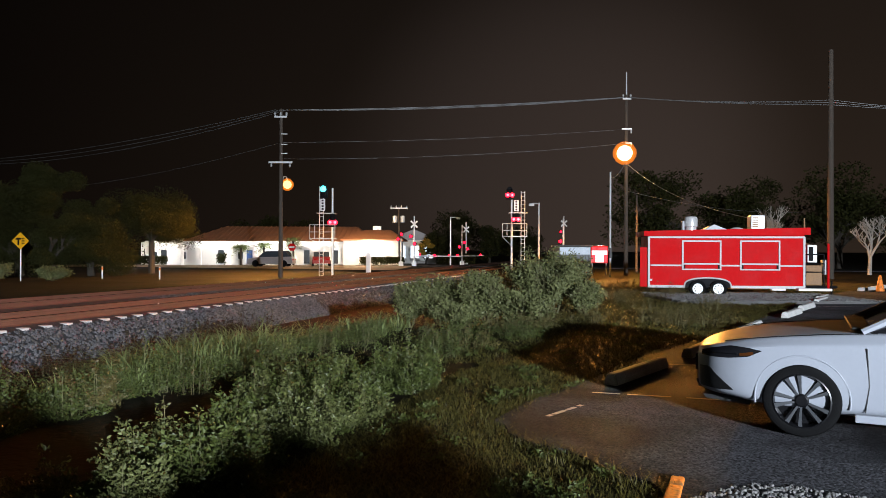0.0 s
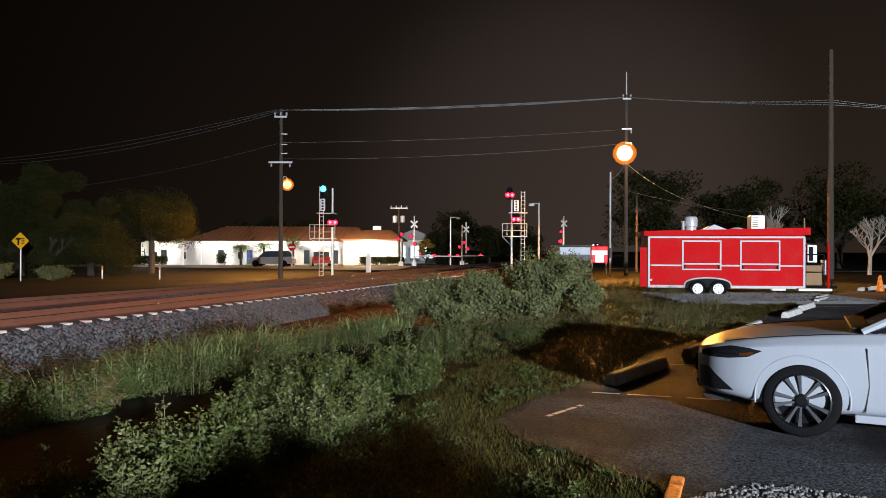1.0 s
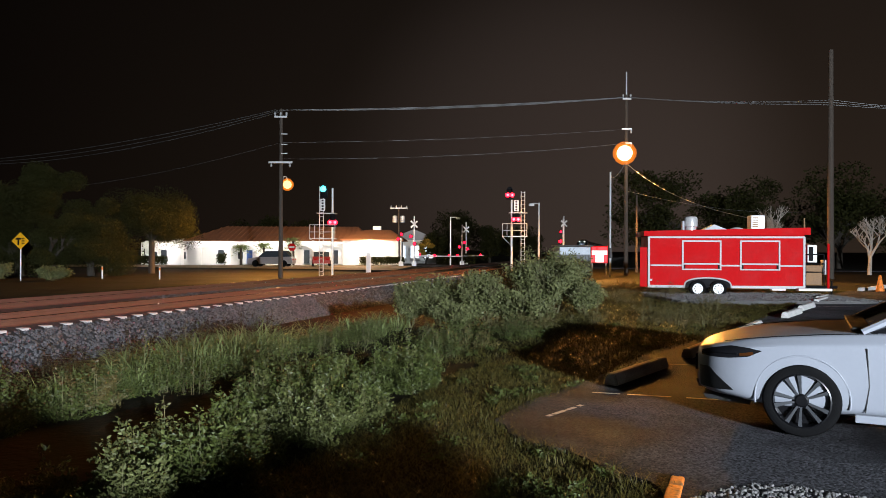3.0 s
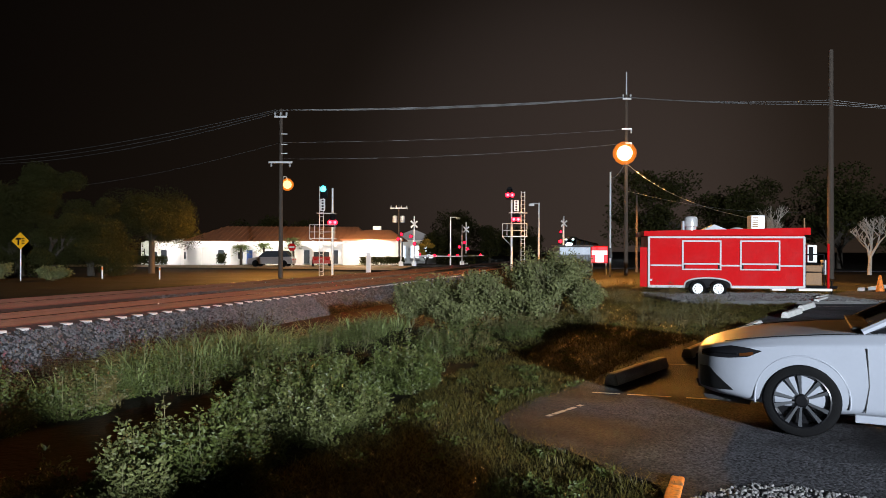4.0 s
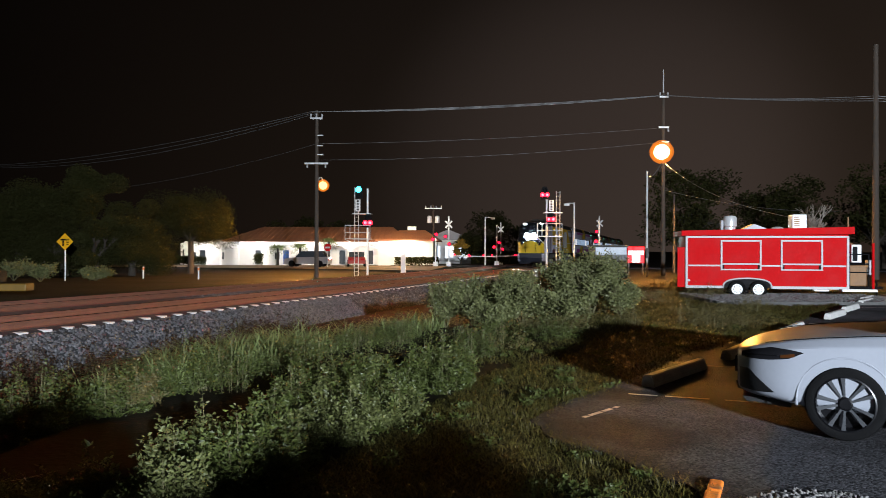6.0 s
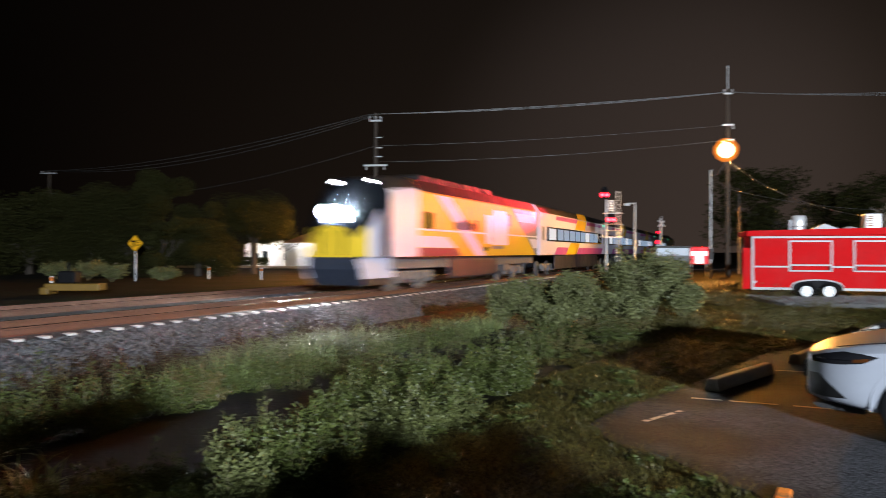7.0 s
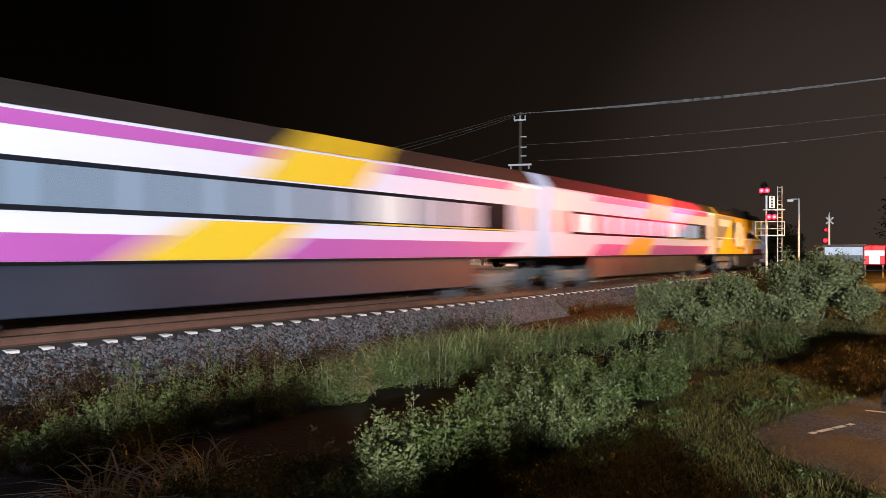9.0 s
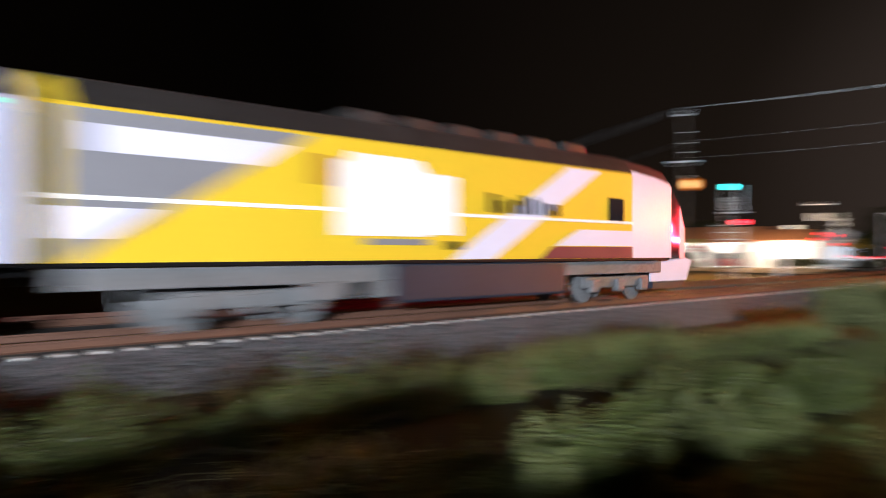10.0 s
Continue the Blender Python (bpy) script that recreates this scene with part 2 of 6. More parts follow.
def spread(lo, hi, step, far):
    out, v = [], lo
    while v <= hi:
        out.append(v)
        v += step
    g = step
    while out[-1] < far:
        g *= 1.5
        out.append(out[-1] + g)
    g = step
    while out[0] > -far:
        g *= 1.5
        out.insert(0, out[0] - g)
    return out


gs, go = spread(-30, 80, 0.7, 2600), spread(-14, 30, 0.35, 2600)
gv, gf = [], []
for s in gs:
    for o in go:
        p = line(s, o)
        wob = 0.02 * noise.noise(Vector((s * 0.7, o * 0.7, 0))) if -30 < s < 80 and -14 < o < 30 else 0
        gv.append((p.x, p.y, ground_z(s, o) + wob - 0.018))
no = len(go)
for i in range(len(gs) - 1):
    for j in range(no - 1):
        gf.append((i * no + j, i * no + j + 1, (i + 1) * no + j + 1, (i + 1) * no + j))
gme = bpy.data.meshes.new("ground")
gme.from_pydata(gv, [], gf)
gme.materials.append(M_SOIL)
gme.shade_smooth()
gme.validate()
tagged(new("ground", gme), "dark damp earth and mown grass beside the railway", "ground", kind="structure")

# ---- parking lot ----
LOT = [(1.5, 5.0), (1.45, 5.35), (1.0, 6.2), (0.6, 6.8), (0.5, 7.3), (0.85, 8.1), (1.5, 9.0), (2.3, 10.3), (3.3, 12.2), (5.2, 14.6), (9.0, 20.3), (12.6, 26.0), (17.5, 32.0), (46, 36), (46, -40), (5.4, -40), (5.2, -5.0), (1.6, 3.5)]
bm = bmesh.new()
edge = []
for i, (a, b) in enumerate(zip(LOT, LOT[1:] + LOT[:1])):
    n = max(2, int((Vector(b) - Vector(a)).length / 0.25)) if i < 12 else 8
    for k in range(n):
        q = Vector(a).lerp(Vector(b), k / n)
        w = 0.13 * noise.noise(Vector((q.x * 1.7, q.y * 1.7, 3))) + 0.07 * noise.noise(Vector((q.x * 6, q.y * 6, 1)))
        edge.append((q.x + w, q.y + w))
f = bm.faces.new([bm.verts.new((x, y, 0.012)) for x, y in edge])
bm.normal_update()
if f.normal.z < 0:
    f.normal_flip()
bm.normal_update()
bmesh.ops.solidify(bm, geom=[f], thickness=0.08)
bmesh.ops.recalc_face_normals(bm, faces=bm.faces)
bmesh.ops.triangulate(bm, faces=bm.faces)
tagged(part("parking_lot_pavement", bm, M_ASPHALT), "worn dark damp asphalt parking lot", "pavement", kind="structure")

# ---- track bed, ties and rails ----
bm = bmesh.new()
cols = [(12.35, -0.85), (13.1, -0.30), (13.33, -0.19), (13.48, -0.12), (13.60, -0.08), (13.80, -0.05), (16.15, -0.05), (16.4, -0.053), (20.6, -0.057), (21.2, -0.14), (23.0, -0.62)]
rows = []
for i in range(-50, 140):
    s = i * 3.0
    rows.append([bm.verts.new(line(s, o, z)) for o, z in cols])
for a, b in zip(rows, rows[1:]):
    for j in range(len(cols) - 1):
        bm.faces.new((a[j], a[j + 1], b[j + 1], b[j]))
bmesh.ops.recalc_face_normals(bm, faces=bm.faces)
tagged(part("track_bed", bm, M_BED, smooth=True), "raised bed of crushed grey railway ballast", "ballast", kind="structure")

rnd = random.Random(4)
# loose stones on the near shoulder and between the rails
STONE = []
for k in range(6):
    tmp = bmesh.new()
    bmesh.ops.create_icosphere(tmp, subdivisions=1, radius=1)
    vs = [Vector(v.co) * (0.75 + 0.5 * rnd.random()) for v in tmp.verts]
    STONE.append(([Vector((v.x, v.y * 0.8, v.z * 0.6)) for v in vs], [[v.index for v in f.verts] for f in tmp.faces]))
    tmp.free()
sv, sf = [], []
for k in range(31000):
    if k < 19000:
        s = rnd.uniform(-16, 26)
        o = rnd.uniform(12.35, 13.49)
    else:
        s = rnd.uniform(22, 52)
        o = rnd.choice((rnd.uniform(12.4, 13.45), rnd.uniform(13.3, 20.6)))
    z = np.interp(o, [12.35, 13.1, 13.33, 13.48, 13.60, 13.80, 16.4, 21], [-0.83, -0.30, -0.19, -0.12, -0.08, -0.05, -0.053, -0.057])
    p = line(s, o, z)
    vs, fs = STONE[k % 6]
    r = rnd.uniform(0.022, 0.055)
    q = Euler((rnd.random() * 6, rnd.random() * 6, rnd.random() * 6)).to_matrix()
    base = len(sv)
    sv += [p + q @ v * r for v in vs]
    sf += [[base + i for i in f] for f in fs]
me = bpy.data.meshes.new("ballast_stones")
me.from_pydata(sv, [], sf)
me.materials.append(M_BALLAST)
tagged(new("ballast_stones", me), "loose crushed grey ballast stones on the track shoulder", "ballast", kind="stuff")

# one tie: trapezoid section with sloping ends
def tie_mesh():
    bm = bmesh.new()
    box(bm, -0.12, 0.12, -1.3, 1.3, -0.2, 0.0, 0.02)
    for v in bm.verts:
        if v.co.z > -0.05:
            v.co.x *= 0.88
    me = bpy.data.meshes.new("tie")
    bm.to_mesh(me)
    bm.free()
    me.materials.append(M_CONC)
    return me


TIE = tie_mesh()


def rails(track, label, first, last):
    root = thing("railway_track", Matrix(), label, "railway track", "railway tracks")
    for side in (-0.755, 0.755):
        bm, bh = bmesh.new(), bmesh.new()
        prof = [(-0.075, 0.0), (-0.075, 0.012), (-0.012, 0.03), (-0.012, 0.13), (-0.035, 0.14), (-0.035, 0.172), (0.035, 0.172), (0.035, 0.14), (0.012, 0.13), (0.012, 0.03), (0.075, 0.012), (0.075, 0.0)]
        prev = None
        prevh = None
        for i in range(-60, 150):
            s = i * 2.0 if i < 60 else 120 + (i - 60) * 4.0
            ring = [bm.verts.new(line(s, track + side + u, TIE_TOP + 0.004 + v)) for u, v in prof]
            rh = [bh.verts.new(line(s, track + side + u, TIE_TOP + v)) for u, v in ((-0.032, 0.178), (-0.02, 0.184), (0.02, 0.184), (0.032, 0.178))]
            if prev:
                for j in range(len(prof)):
                    bm.faces.new((prev[j], prev[(j + 1) % len(prof)], ring[(j + 1) % len(prof)], ring[j]))
                for j in range(3):
                    bh.faces.new((prevh[j], prevh[j + 1], rh[j + 1], rh[j]))
            prev, prevh = ring, rh
        bmesh.ops.recalc_face_normals(bm, faces=bm.faces)
        bmesh.ops.recalc_face_normals(bh, faces=bh.faces)
        r = part("rail", bm, M_RUST, root, "rusty steel rail")
        part("rail_head", bh, M_RAILHEAD, r, "polished running surface of the rail")
    for k in range(first, last):
        s = 0.15 + k * 0.61
        ob = new("tie", TIE)
        ob.parent = root
        p = line(s, track, TIE_TOP)
        ob.matrix_basis = pose(p.x, p.y, p.z, 0, 0, heading(s))
    return root


rails(TRACK_1, "railway track of rusty rails on pale concrete ties", -40, 140)
rails(TRACK_2, "farther railway track of rusty rails on concrete ties", -30, 150)
# ---- train ----
M_TYELLOW = mat("train_yellow_paint", (0.76, 0.51, 0.03), 0.5, 0, 1, 0.05, 10, 0, spec=0.25)
M_TWHITE = mat("train_white_paint", (0.70, 0.69, 0.84), 0.5, 0, 1, 0.04, 10, 0, spec=0.25)
M_TPINK = mat("train_pink_paint", (0.44, 0.10, 0.38), 0.5, 0, 1, 0.05, 10, 0, spec=0.25)
M_TRED = mat("train_plum_paint", (0.14, 0.03, 0.05), 0.35, 0, 1, 0.06, 10, 0)
M_TYELLOWD = mat("louvre_shade_yellow", (0.42, 0.2, 0.02), 0.5, 0, 1, 0.1, 10, 0)
M_TGREY = mat("train_grey_paint", (0.22, 0.22, 0.24), 0.4, 0, 1, 0.08, 10, 0)
M_TROOF = mat("train_roof_dirt", (0.022, 0.019, 0.018), 0.7, 0, 0.5, 0.3, 5, 0.1)
M_TSKIRT = mat("train_skirt_grey", (0.020, 0.026, 0.042), 0.55, 0, 0.8, 0.25, 8, 0.1)
M_TUNDER = mat("bogie_grime", (0.17, 0.17, 0.175), 0.7, 0.2, 2, 0.4, 12, 0.3)
M_TGLASS = mat("train_dark_glass", (0.012, 0.014, 0.018), 0.12, 0, 1, 0.1, 10, 0, spec=0.5)
M_TLINEGLARE = mat("white_line_and_glare", (0.9, 0.9, 0.9), 0.3, 0, 1, 0.02, 10, 0)
G_HEAD = glow("headlight_glow", (0.85, 0.95, 1.0), 1100)
G_MARK = glow("marker_glow", (0.95, 0.98, 1.0), 120)
G_TAIL = glow("tail_light_glow", (1.0, 0.02, 0.05), 12)
G_ROOM = glow("lit_saloon", (0.52, 0.72, 1.0), 0.46)
G_ROOMW = glow("lit_vestibule", (0.9, 0.93, 1.0), 0.75)
G_GREEN = glow("door_indicator_glow", (0.1, 0.9, 0.5), 2.5)

LOCO, COACH = 21.4, 25.2
HALF, FLOOR, EAVE, TOP = 1.52, 1.34, 4.0, 4.62


def section(x, half=HALF, top=TOP, eave=EAVE):
    """Upper body section across the vehicle, from one sill over the roof to the other."""
    side = [(half, FLOOR), (half, eave - 0.02), (half - 0.09, eave + 0.14), (half - 0.36, top - 0.12), (half - 0.8, top)]
    return [(x, -y, z) for y, z in side] + [(x, y, z) for y, z in reversed(side)]


def skin(bm, rings, mi=0):
    vr = [[bm.verts.new(p) for p in r] for r in rings]
    for a, b in zip(vr, vr[1:]):
        for j in range(len(a) - 1):
            bm.faces.new((a[j], a[j + 1], b[j + 1], b[j])).material_index = mi
    for r in (vr[0], vr[-1]):
        bm.faces.new(r).material_index = mi
    bmesh.ops.recalc_face_normals(bm, faces=bm.faces)
    return bm


def side_panel(name, root, poly, material, label="", lift=0.006, sides=(-1, 1), thick=0.012):
    """Flat painted panel given in x, z, laid just proud of both flanks."""
    for sy in sides:
        bm = bmesh.new()
        prism(bm, poly, sy * (HALF + lift), sy * (HALF + lift + thick))
        part(name, bm, material, root, label)


def bogie(root, x):
    bm = bmesh.new()
    for sy in (-1, 1):
        box(bm, x - 1.75, x + 1.75, sy * 1.12 - 0.1, sy * 1.12 + 0.1, 0.42, 0.78, 0.06)
        for dx in (-1.35, 0, 1.35):
            box(bm, x + dx - 0.2, x + dx + 0.2, sy * 1.2 - 0.12, sy * 1.2 + 0.12, 0.3, 0.7, 0.05)
    fr = part("bogie_frame", bm, M_TUNDER, root, "grimy grey bogie frame")
    for dx in (-1.35, 1.35):
        for sy in (-1, 1):
            bm = bmesh.new()
            lathe(bm, [(0.44, -0.07), (0.5, -0.06), (0.46, 0.06), (0.2, 0.07)], 20, "y", (x + dx, sy * 0.76, 0.46))
            part("wheel", bm, M_TUNDER, fr, smooth=True)


def roof_of(root, x0, x1, inset=0.0):
    bm = bmesh.new()
    lift = 0.012
    prof = [(HALF - 0.02, EAVE + 0.03), (HALF - 0.09, EAVE + 0.14), (HALF - 0.36, TOP - 0.12), (HALF - 0.8, TOP)]
    pr = [(-y - lift, z + lift) for y, z in prof] + [(y + lift, z + lift) for y, z in reversed(prof)]
    a = [bm.verts.new((x0, y, z)) for y, z in pr]
    b = [bm.verts.new((x1, y, z)) for y, z in pr]
    for j in range(len(pr) - 1):
        bm.faces.new((a[j], a[j + 1], b[j + 1], b[j]))
    bmesh.ops.solidify(bm, geom=bm.faces[:], thickness=0.03)
    bmesh.ops.recalc_face_normals(bm, faces=bm.faces)
    return part("roof", bm, M_TROOF, root, "grimy dark roof")


def coach(k):
    root = thing("passenger_coach", Matrix(), "white and pink passenger coach with yellow diagonal bands, passing at speed", "train car", "train")
    a, b = -COACH / 2 + 0.35, COACH / 2 - 0.35
    part("body", skin(bmesh.new(), [section(a), section(b)]), M_TWHITE, root, "glossy white car body")
    roof_of(root, a + 0.1, b - 0.1)
    for sy in (-1, 1):
        bm = bmesh.new()
        box(bm, -8.2, 8.2, sy * 1.46 - 0.04, sy * 1.46 + 0.04, 0.38, FLOOR - 0.02, 0.03)
        part("skirt", bm, M_TSKIRT, root, "dark blue-grey underfloor skirt")
        bm = bmesh.new()
        box(bm, a, b, sy * (HALF + 0.012) - 0.012, sy * (HALF + 0.012) + 0.012, FLOOR - 0.05, FLOOR + 0.015)
        part("sill", bm, M_BLACK, root, "dark sill line")
    # pink bands between the white ends, cut by the yellow diagonal
    z0, z1, z2, z3 = FLOOR + 0.02, 1.86, 3.7, EAVE - 0.03
    for x0, x1 in ((-8.3, -4.75), (-0.95, 9.9)):
        side_panel("lower_band", root, [(x0, z0), (x1, z0), (x1 + 0.9, z1), (x0 + 0.9, z1)], M_TPINK, "pink painted band")
    for x0, x1 in ((-8.0, -0.95), (3.05, 10.2)):
        side_panel("upper_band", root, [(x0, z2), (x1, z2), (x1 + 0.3, z3), (x0 + 0.3, z3)], M_TPINK, "pink painted band")
    side_panel("yellow_band", root, [(-4.7, z0), (-1.1, z0), (0.25, 2.2), (-3.05, 2.2)], M_TYELLOW, "yellow painted diagonal")
    side_panel("yellow_band", root, [(-1.5, 3.22), (2.2, 3.22), (3.0, z3), (-0.6, z3)], M_TYELLOW, "yellow painted diagonal")
    bm = bmesh.new()
    for sy in (-1, 1):
        q = [(-0.5, HALF + 0.02, EAVE + 0.03), (3.1, HALF + 0.02, EAVE + 0.03), (3.9, HALF - 0.33, TOP - 0.07), (0.4, HALF - 0.33, TOP - 0.07)]
        bm.faces.new([bm.verts.new((x, sy * y, z)) for x, y, z in q])
    bmesh.ops.solidify(bm, geom=bm.faces[:], thickness=0.012)
    part("roof_band", bm, M_TYELLOW, root, "yellow band over the roof edge")
    # window ribbon with lit panes
    for sy in (-1, 1):
        bm = bmesh.new()
        box(bm, -10.4, 10.2, sy * (HALF + 0.01) - 0.012, sy * (HALF + 0.01) + 0.012, 2.24, 3.18)
        rib = part("window_ribbon", bm, M_TGLASS, root, "dark glass window ribbon")
        for i, (x0, x1) in enumerate([(-9.9, -7.9)] + [(-7.4 + j * 1.98, -5.65 + j * 1.98) for j in range(8)]):
            bm = bmesh.new()
            box(bm, x0, x1, sy * (HALF + 0.026) - 0.004, sy * (HALF + 0.026) + 0.004, 2.34, 3.08)
            part("pane", bm, G_ROOMW if i == 0 or i == 6 else G_ROOM, rib, "window lit from within")
        bm = bmesh.new()
        box(bm, 2.5, 10.2, sy * (HALF + 0.03) - 0.006, sy * (HALF + 0.03) + 0.006, 2.26, 2.3)
        part("pinstripe", bm, M_TYELLOW, rib, "thin yellow line under the windows")
        for x in (-11.5, 11.4):
            bm = bmesh.new()
            box(bm, x - 0.5, x + 0.5, sy * (HALF + 0.01) - 0.012, sy * (HALF + 0.01) + 0.012, FLOOR + 0.05, 3.5)
            d = part("door", bm, M_TWHITE, root, "white sliding door")
            bm = bmesh.new()
            box(bm, x - 0.3, x + 0.3, sy * (HALF + 0.026) - 0.006, sy * (HALF + 0.026) + 0.006, 2.3, 3.15)
            part("door_window", bm, M_TGREY, d, "grey door window")
        bm = bmesh.new()
        box(bm, 10.9, 11.9, sy * HALF - 0.03, sy * HALF + 0.03, EAVE - 0.1, EAVE - 0.03)
        part("door_indicator", bm, G_GREEN, root, "green door light")
    for x in (-8.9, 8.9):
        bogie(root, x)
    for x in (a - 0.3, b):
        bm = bmesh.new()
        box(bm, x, x + 0.3, -0.95, 0.95, 1.1, 3.9, 0.03)
        part("gangway", bm, M_BLACK, root, "black bellows between cars")
    for i in range(4):
        bm = bmesh.new()
        box(bm, -7.5 + i * 4.6, -5.2 + i * 4.6, -0.6, 0.6, TOP - 0.04, TOP + 0.05, 0.03)
        part("roof_unit", bm, M_TROOF, root)
    return root


def loco(flip):
    root = thing("locomotive", Matrix(), "yellow diesel locomotive with white stripe, black cab mask and rounded nose", "locomotive", "train")
    # nose points to +x
    a, b = -LOCO / 2 + 0.3, LOCO / 2
    body_end = b - 4.2
    rings = [section(a), section(body_end)]
    nose = []
    for t, half, top, sill in ((0.35, 1.51, 4.5, 0), (0.58, 1.48, 4.36, 0), (0.74, 1.40, 3.8, 0), (0.88, 1.26, 3.0, 0), (1.0, 0.95, 2.5, 0)):
        x = body_end + t * (b - body_end)
        eave = EAVE - (TOP - top) * 1.0
        nose.append(section(x, half, top, max(eave, FLOOR + 0.4)))
    bm = skin(bmesh.new(), rings)
    part("body", bm, M_TYELLOW, root, "yellow body side")
    shell = skin(bmesh.new(), [section(body_end + 0.001)] + nose)
    shell.normal_update()
    front = lambda f: f.normal.x > 0.42 and f.calc_center_median().x > body_end + 0.5
    mid = body_end + 0.56 * (b - body_end)
    is_roof = lambda f: f.calc_center_median().z > 4.12 and not front(f)
    is_mask = lambda f: not is_roof(f) and f.calc_center_median().z > 2.35 and (front(f) or f.calc_center_median().x > mid)
    is_panel = lambda f: front(f) and f.calc_center_median().z <= 2.35
    kinds = (("nose", M_TWHITE, "white cab side shell", lambda f: not (is_roof(f) or is_mask(f) or is_panel(f))),
             ("cab_roof", M_TROOF, "dark cab roof", is_roof),
             ("windscreen", M_TGLASS, "black glass windscreen mask", is_mask),
             ("nose_panel", M_TYELLOW, "yellow nose panel", is_panel))
    for nm, mt, lb, keep in kinds:
        piece = shell.copy()
        piece.normal_update()
        bmesh.ops.delete(piece, geom=[f for f in piece.faces if not keep(f)], context="FACES")
        part(nm, piece, mt, root, lb, smooth=True)
    shell.free()
    roof_of(root, a + 0.1, body_end)
    # grey rear quarter and white stripes
    z0, z1 = FLOOR + 0.02, EAVE - 0.03
    side_panel("rear_panel", root, [(a, z0), (a + 0.2, z0), (a + 4.9, z1), (a, z1)], M_TGREY, "dark grey rear quarter")
    side_panel("rear_stripe", root, [(a + 0.6, 3.25), (a + 3.7, 3.25), (a + 4.4, 3.72), (a + 0.6, 3.72)], M_TWHITE, "white stripe", 0.02)
    side_panel("rear_stripe", root, [(a, 1.76), (a + 0.75, 1.76), (a + 1.6, 2.3), (a, 2.3)], M_TWHITE, "white stripe", 0.02)
    side_panel("long_stripe", root, [(a, 2.42), (body_end, 2.42), (body_end, 2.5), (a, 2.5)], M_TLINEGLARE, "thin reflective line", 0.016)
    # flat white patches painted where the flank throws back lamp glare
    side_panel("glare_patch", root, [(a + 5.6, 1.9), (a + 8.2, 1.9), (a + 8.2, 3.4), (a + 7.9, 3.7), (a + 6.0, 3.72), (a + 5.9, 3.55), (a + 5.6, 3.5)], M_TLINEGLARE, "white patch painted for lamp glare on the flank", 0.03)
    side_panel("glare_patch", root, [(a + 8.25, 1.95), (a + 9.15, 1.95), (a + 9.15, 3.4), (a + 8.25, 3.4)], M_TLINEGLARE, "white patch painted for lamp glare on the flank", 0.03)
    # darker yellow paints the shade of the louvre
    side_panel("grille", root, [(a + 5.0, 2.95), (a + 5.5, 2.95), (a + 5.5, 3.6), (a + 5.0, 3.6)], M_TYELLOWD, "louvre with its shade put into the colour", 0.02)
    side_panel("grille", root, [(a + 6.4, 1.7), (a + 8.2, 1.7), (a + 8.2, 1.84), (a + 6.4, 1.84)], M_TGREY, "dark step grille", 0.02)
    side_panel("white_stripe", root, [(a + 9.0, z0), (a + 10.5, z0), (a + 15.2, z1), (a + 13.6, z1)], M_TWHITE, "white diagonal stripe")
    side_panel("cab_stripe", root, [(a + 13.0, 1.72), (body_end, 1.72), (body_end, 2.2), (a + 14.1, 2.2)], M_TWHITE, "white cab stripe", 0.02)
    side_panel("cab_panel", root, [(a + 12.4, z0), (body_end, z0), (body_end, 1.7), (a + 12.9, 1.7)], M_TRED, "dark plum cab panel")
    side_panel("data_plate", root, [(a + 8.8, 1.6), (a + 9.3, 1.6), (a + 9.3, 1.8), (a + 8.8, 1.8)], M_BLACK, "small dark data plate", 0.03)
    # wordmark as plain bars
    x = a + 10.3
    for w, h in ((0.26, 0.62), (0.17, 0.4), (0.08, 0.55), (0.28, 0.45), (0.26, 0.62), (0.18, 0.52), (0.08, 0.62), (0.08, 0.5), (0.26, 0.4), (0.26, 0.4)):
        side_panel("lettering_bar", root, [(x, 2.56), (x + w, 2.56), (x + w, 2.56 + h * 0.8), (x, 2.56 + h * 0.8)], M_BLACK, "", 0.03)
        x += w + 0.11
    for sy in (-1, 1):
        bm = bmesh.new()
        box(bm, a, body_end + 2.2, sy * (HALF + 0.012) - 0.012, sy * (HALF + 0.012) + 0.012, FLOOR - 0.06, FLOOR + 0.012)
        part("sill", bm, M_BLACK, root, "dark sill line")
        bm = bmesh.new()
        box(bm, -3.2, 3.2, sy * 1.42 - 0.06, sy * 1.42 + 0.06, 0.35, FLOOR - 0.06, 0.08)
        part("fuel_tank", bm, M_TSKIRT, root, "dark grey tank")
        bm = bmesh.new()
        box(bm, a + 0.2, body_end + 2.0, sy * 1.3 - 0.06, sy * 1.3 + 0.06, 0.86, FLOOR - 0.06, 0.03)
        part("frame_beam", bm, M_TUNDER, root, "grimy grey underframe beam")
        for x in (a + 4.9, a + 6.6, body_end - 5.4):
            bm = bmesh.new()
            box(bm, x, x + 1.1, sy * 1.36 - 0.05, sy * 1.36 + 0.05, 0.5, 0.9, 0.04)
            part("air_reservoir", bm, M_TUNDER, root, "grey underfloor box")
        bm = bmesh.new()
        box(bm, body_end - 1.3, body_end - 0.5, sy * (HALF + 0.02) - 0.01, sy * (HALF + 0.02) + 0.01, 2.5, 3.2, 0.0)
        part("cab_window", bm, M_TGLASS, root, "dark cab side window")
    for i in range(6):
        bm = bmesh.new()
        x = a + 6.5 + i * 1.55
        box(bm, x, x + 1.05, -0.9, 0.9, TOP - 0.05, TOP + 0.22, 0.04)
        part("roof_hatch", bm, M_TROOF, root)
    bogie(root, -6.6)
    bogie(root, 6.2)
    # pilot, windscreen, lamps
    bm = bmesh.new()
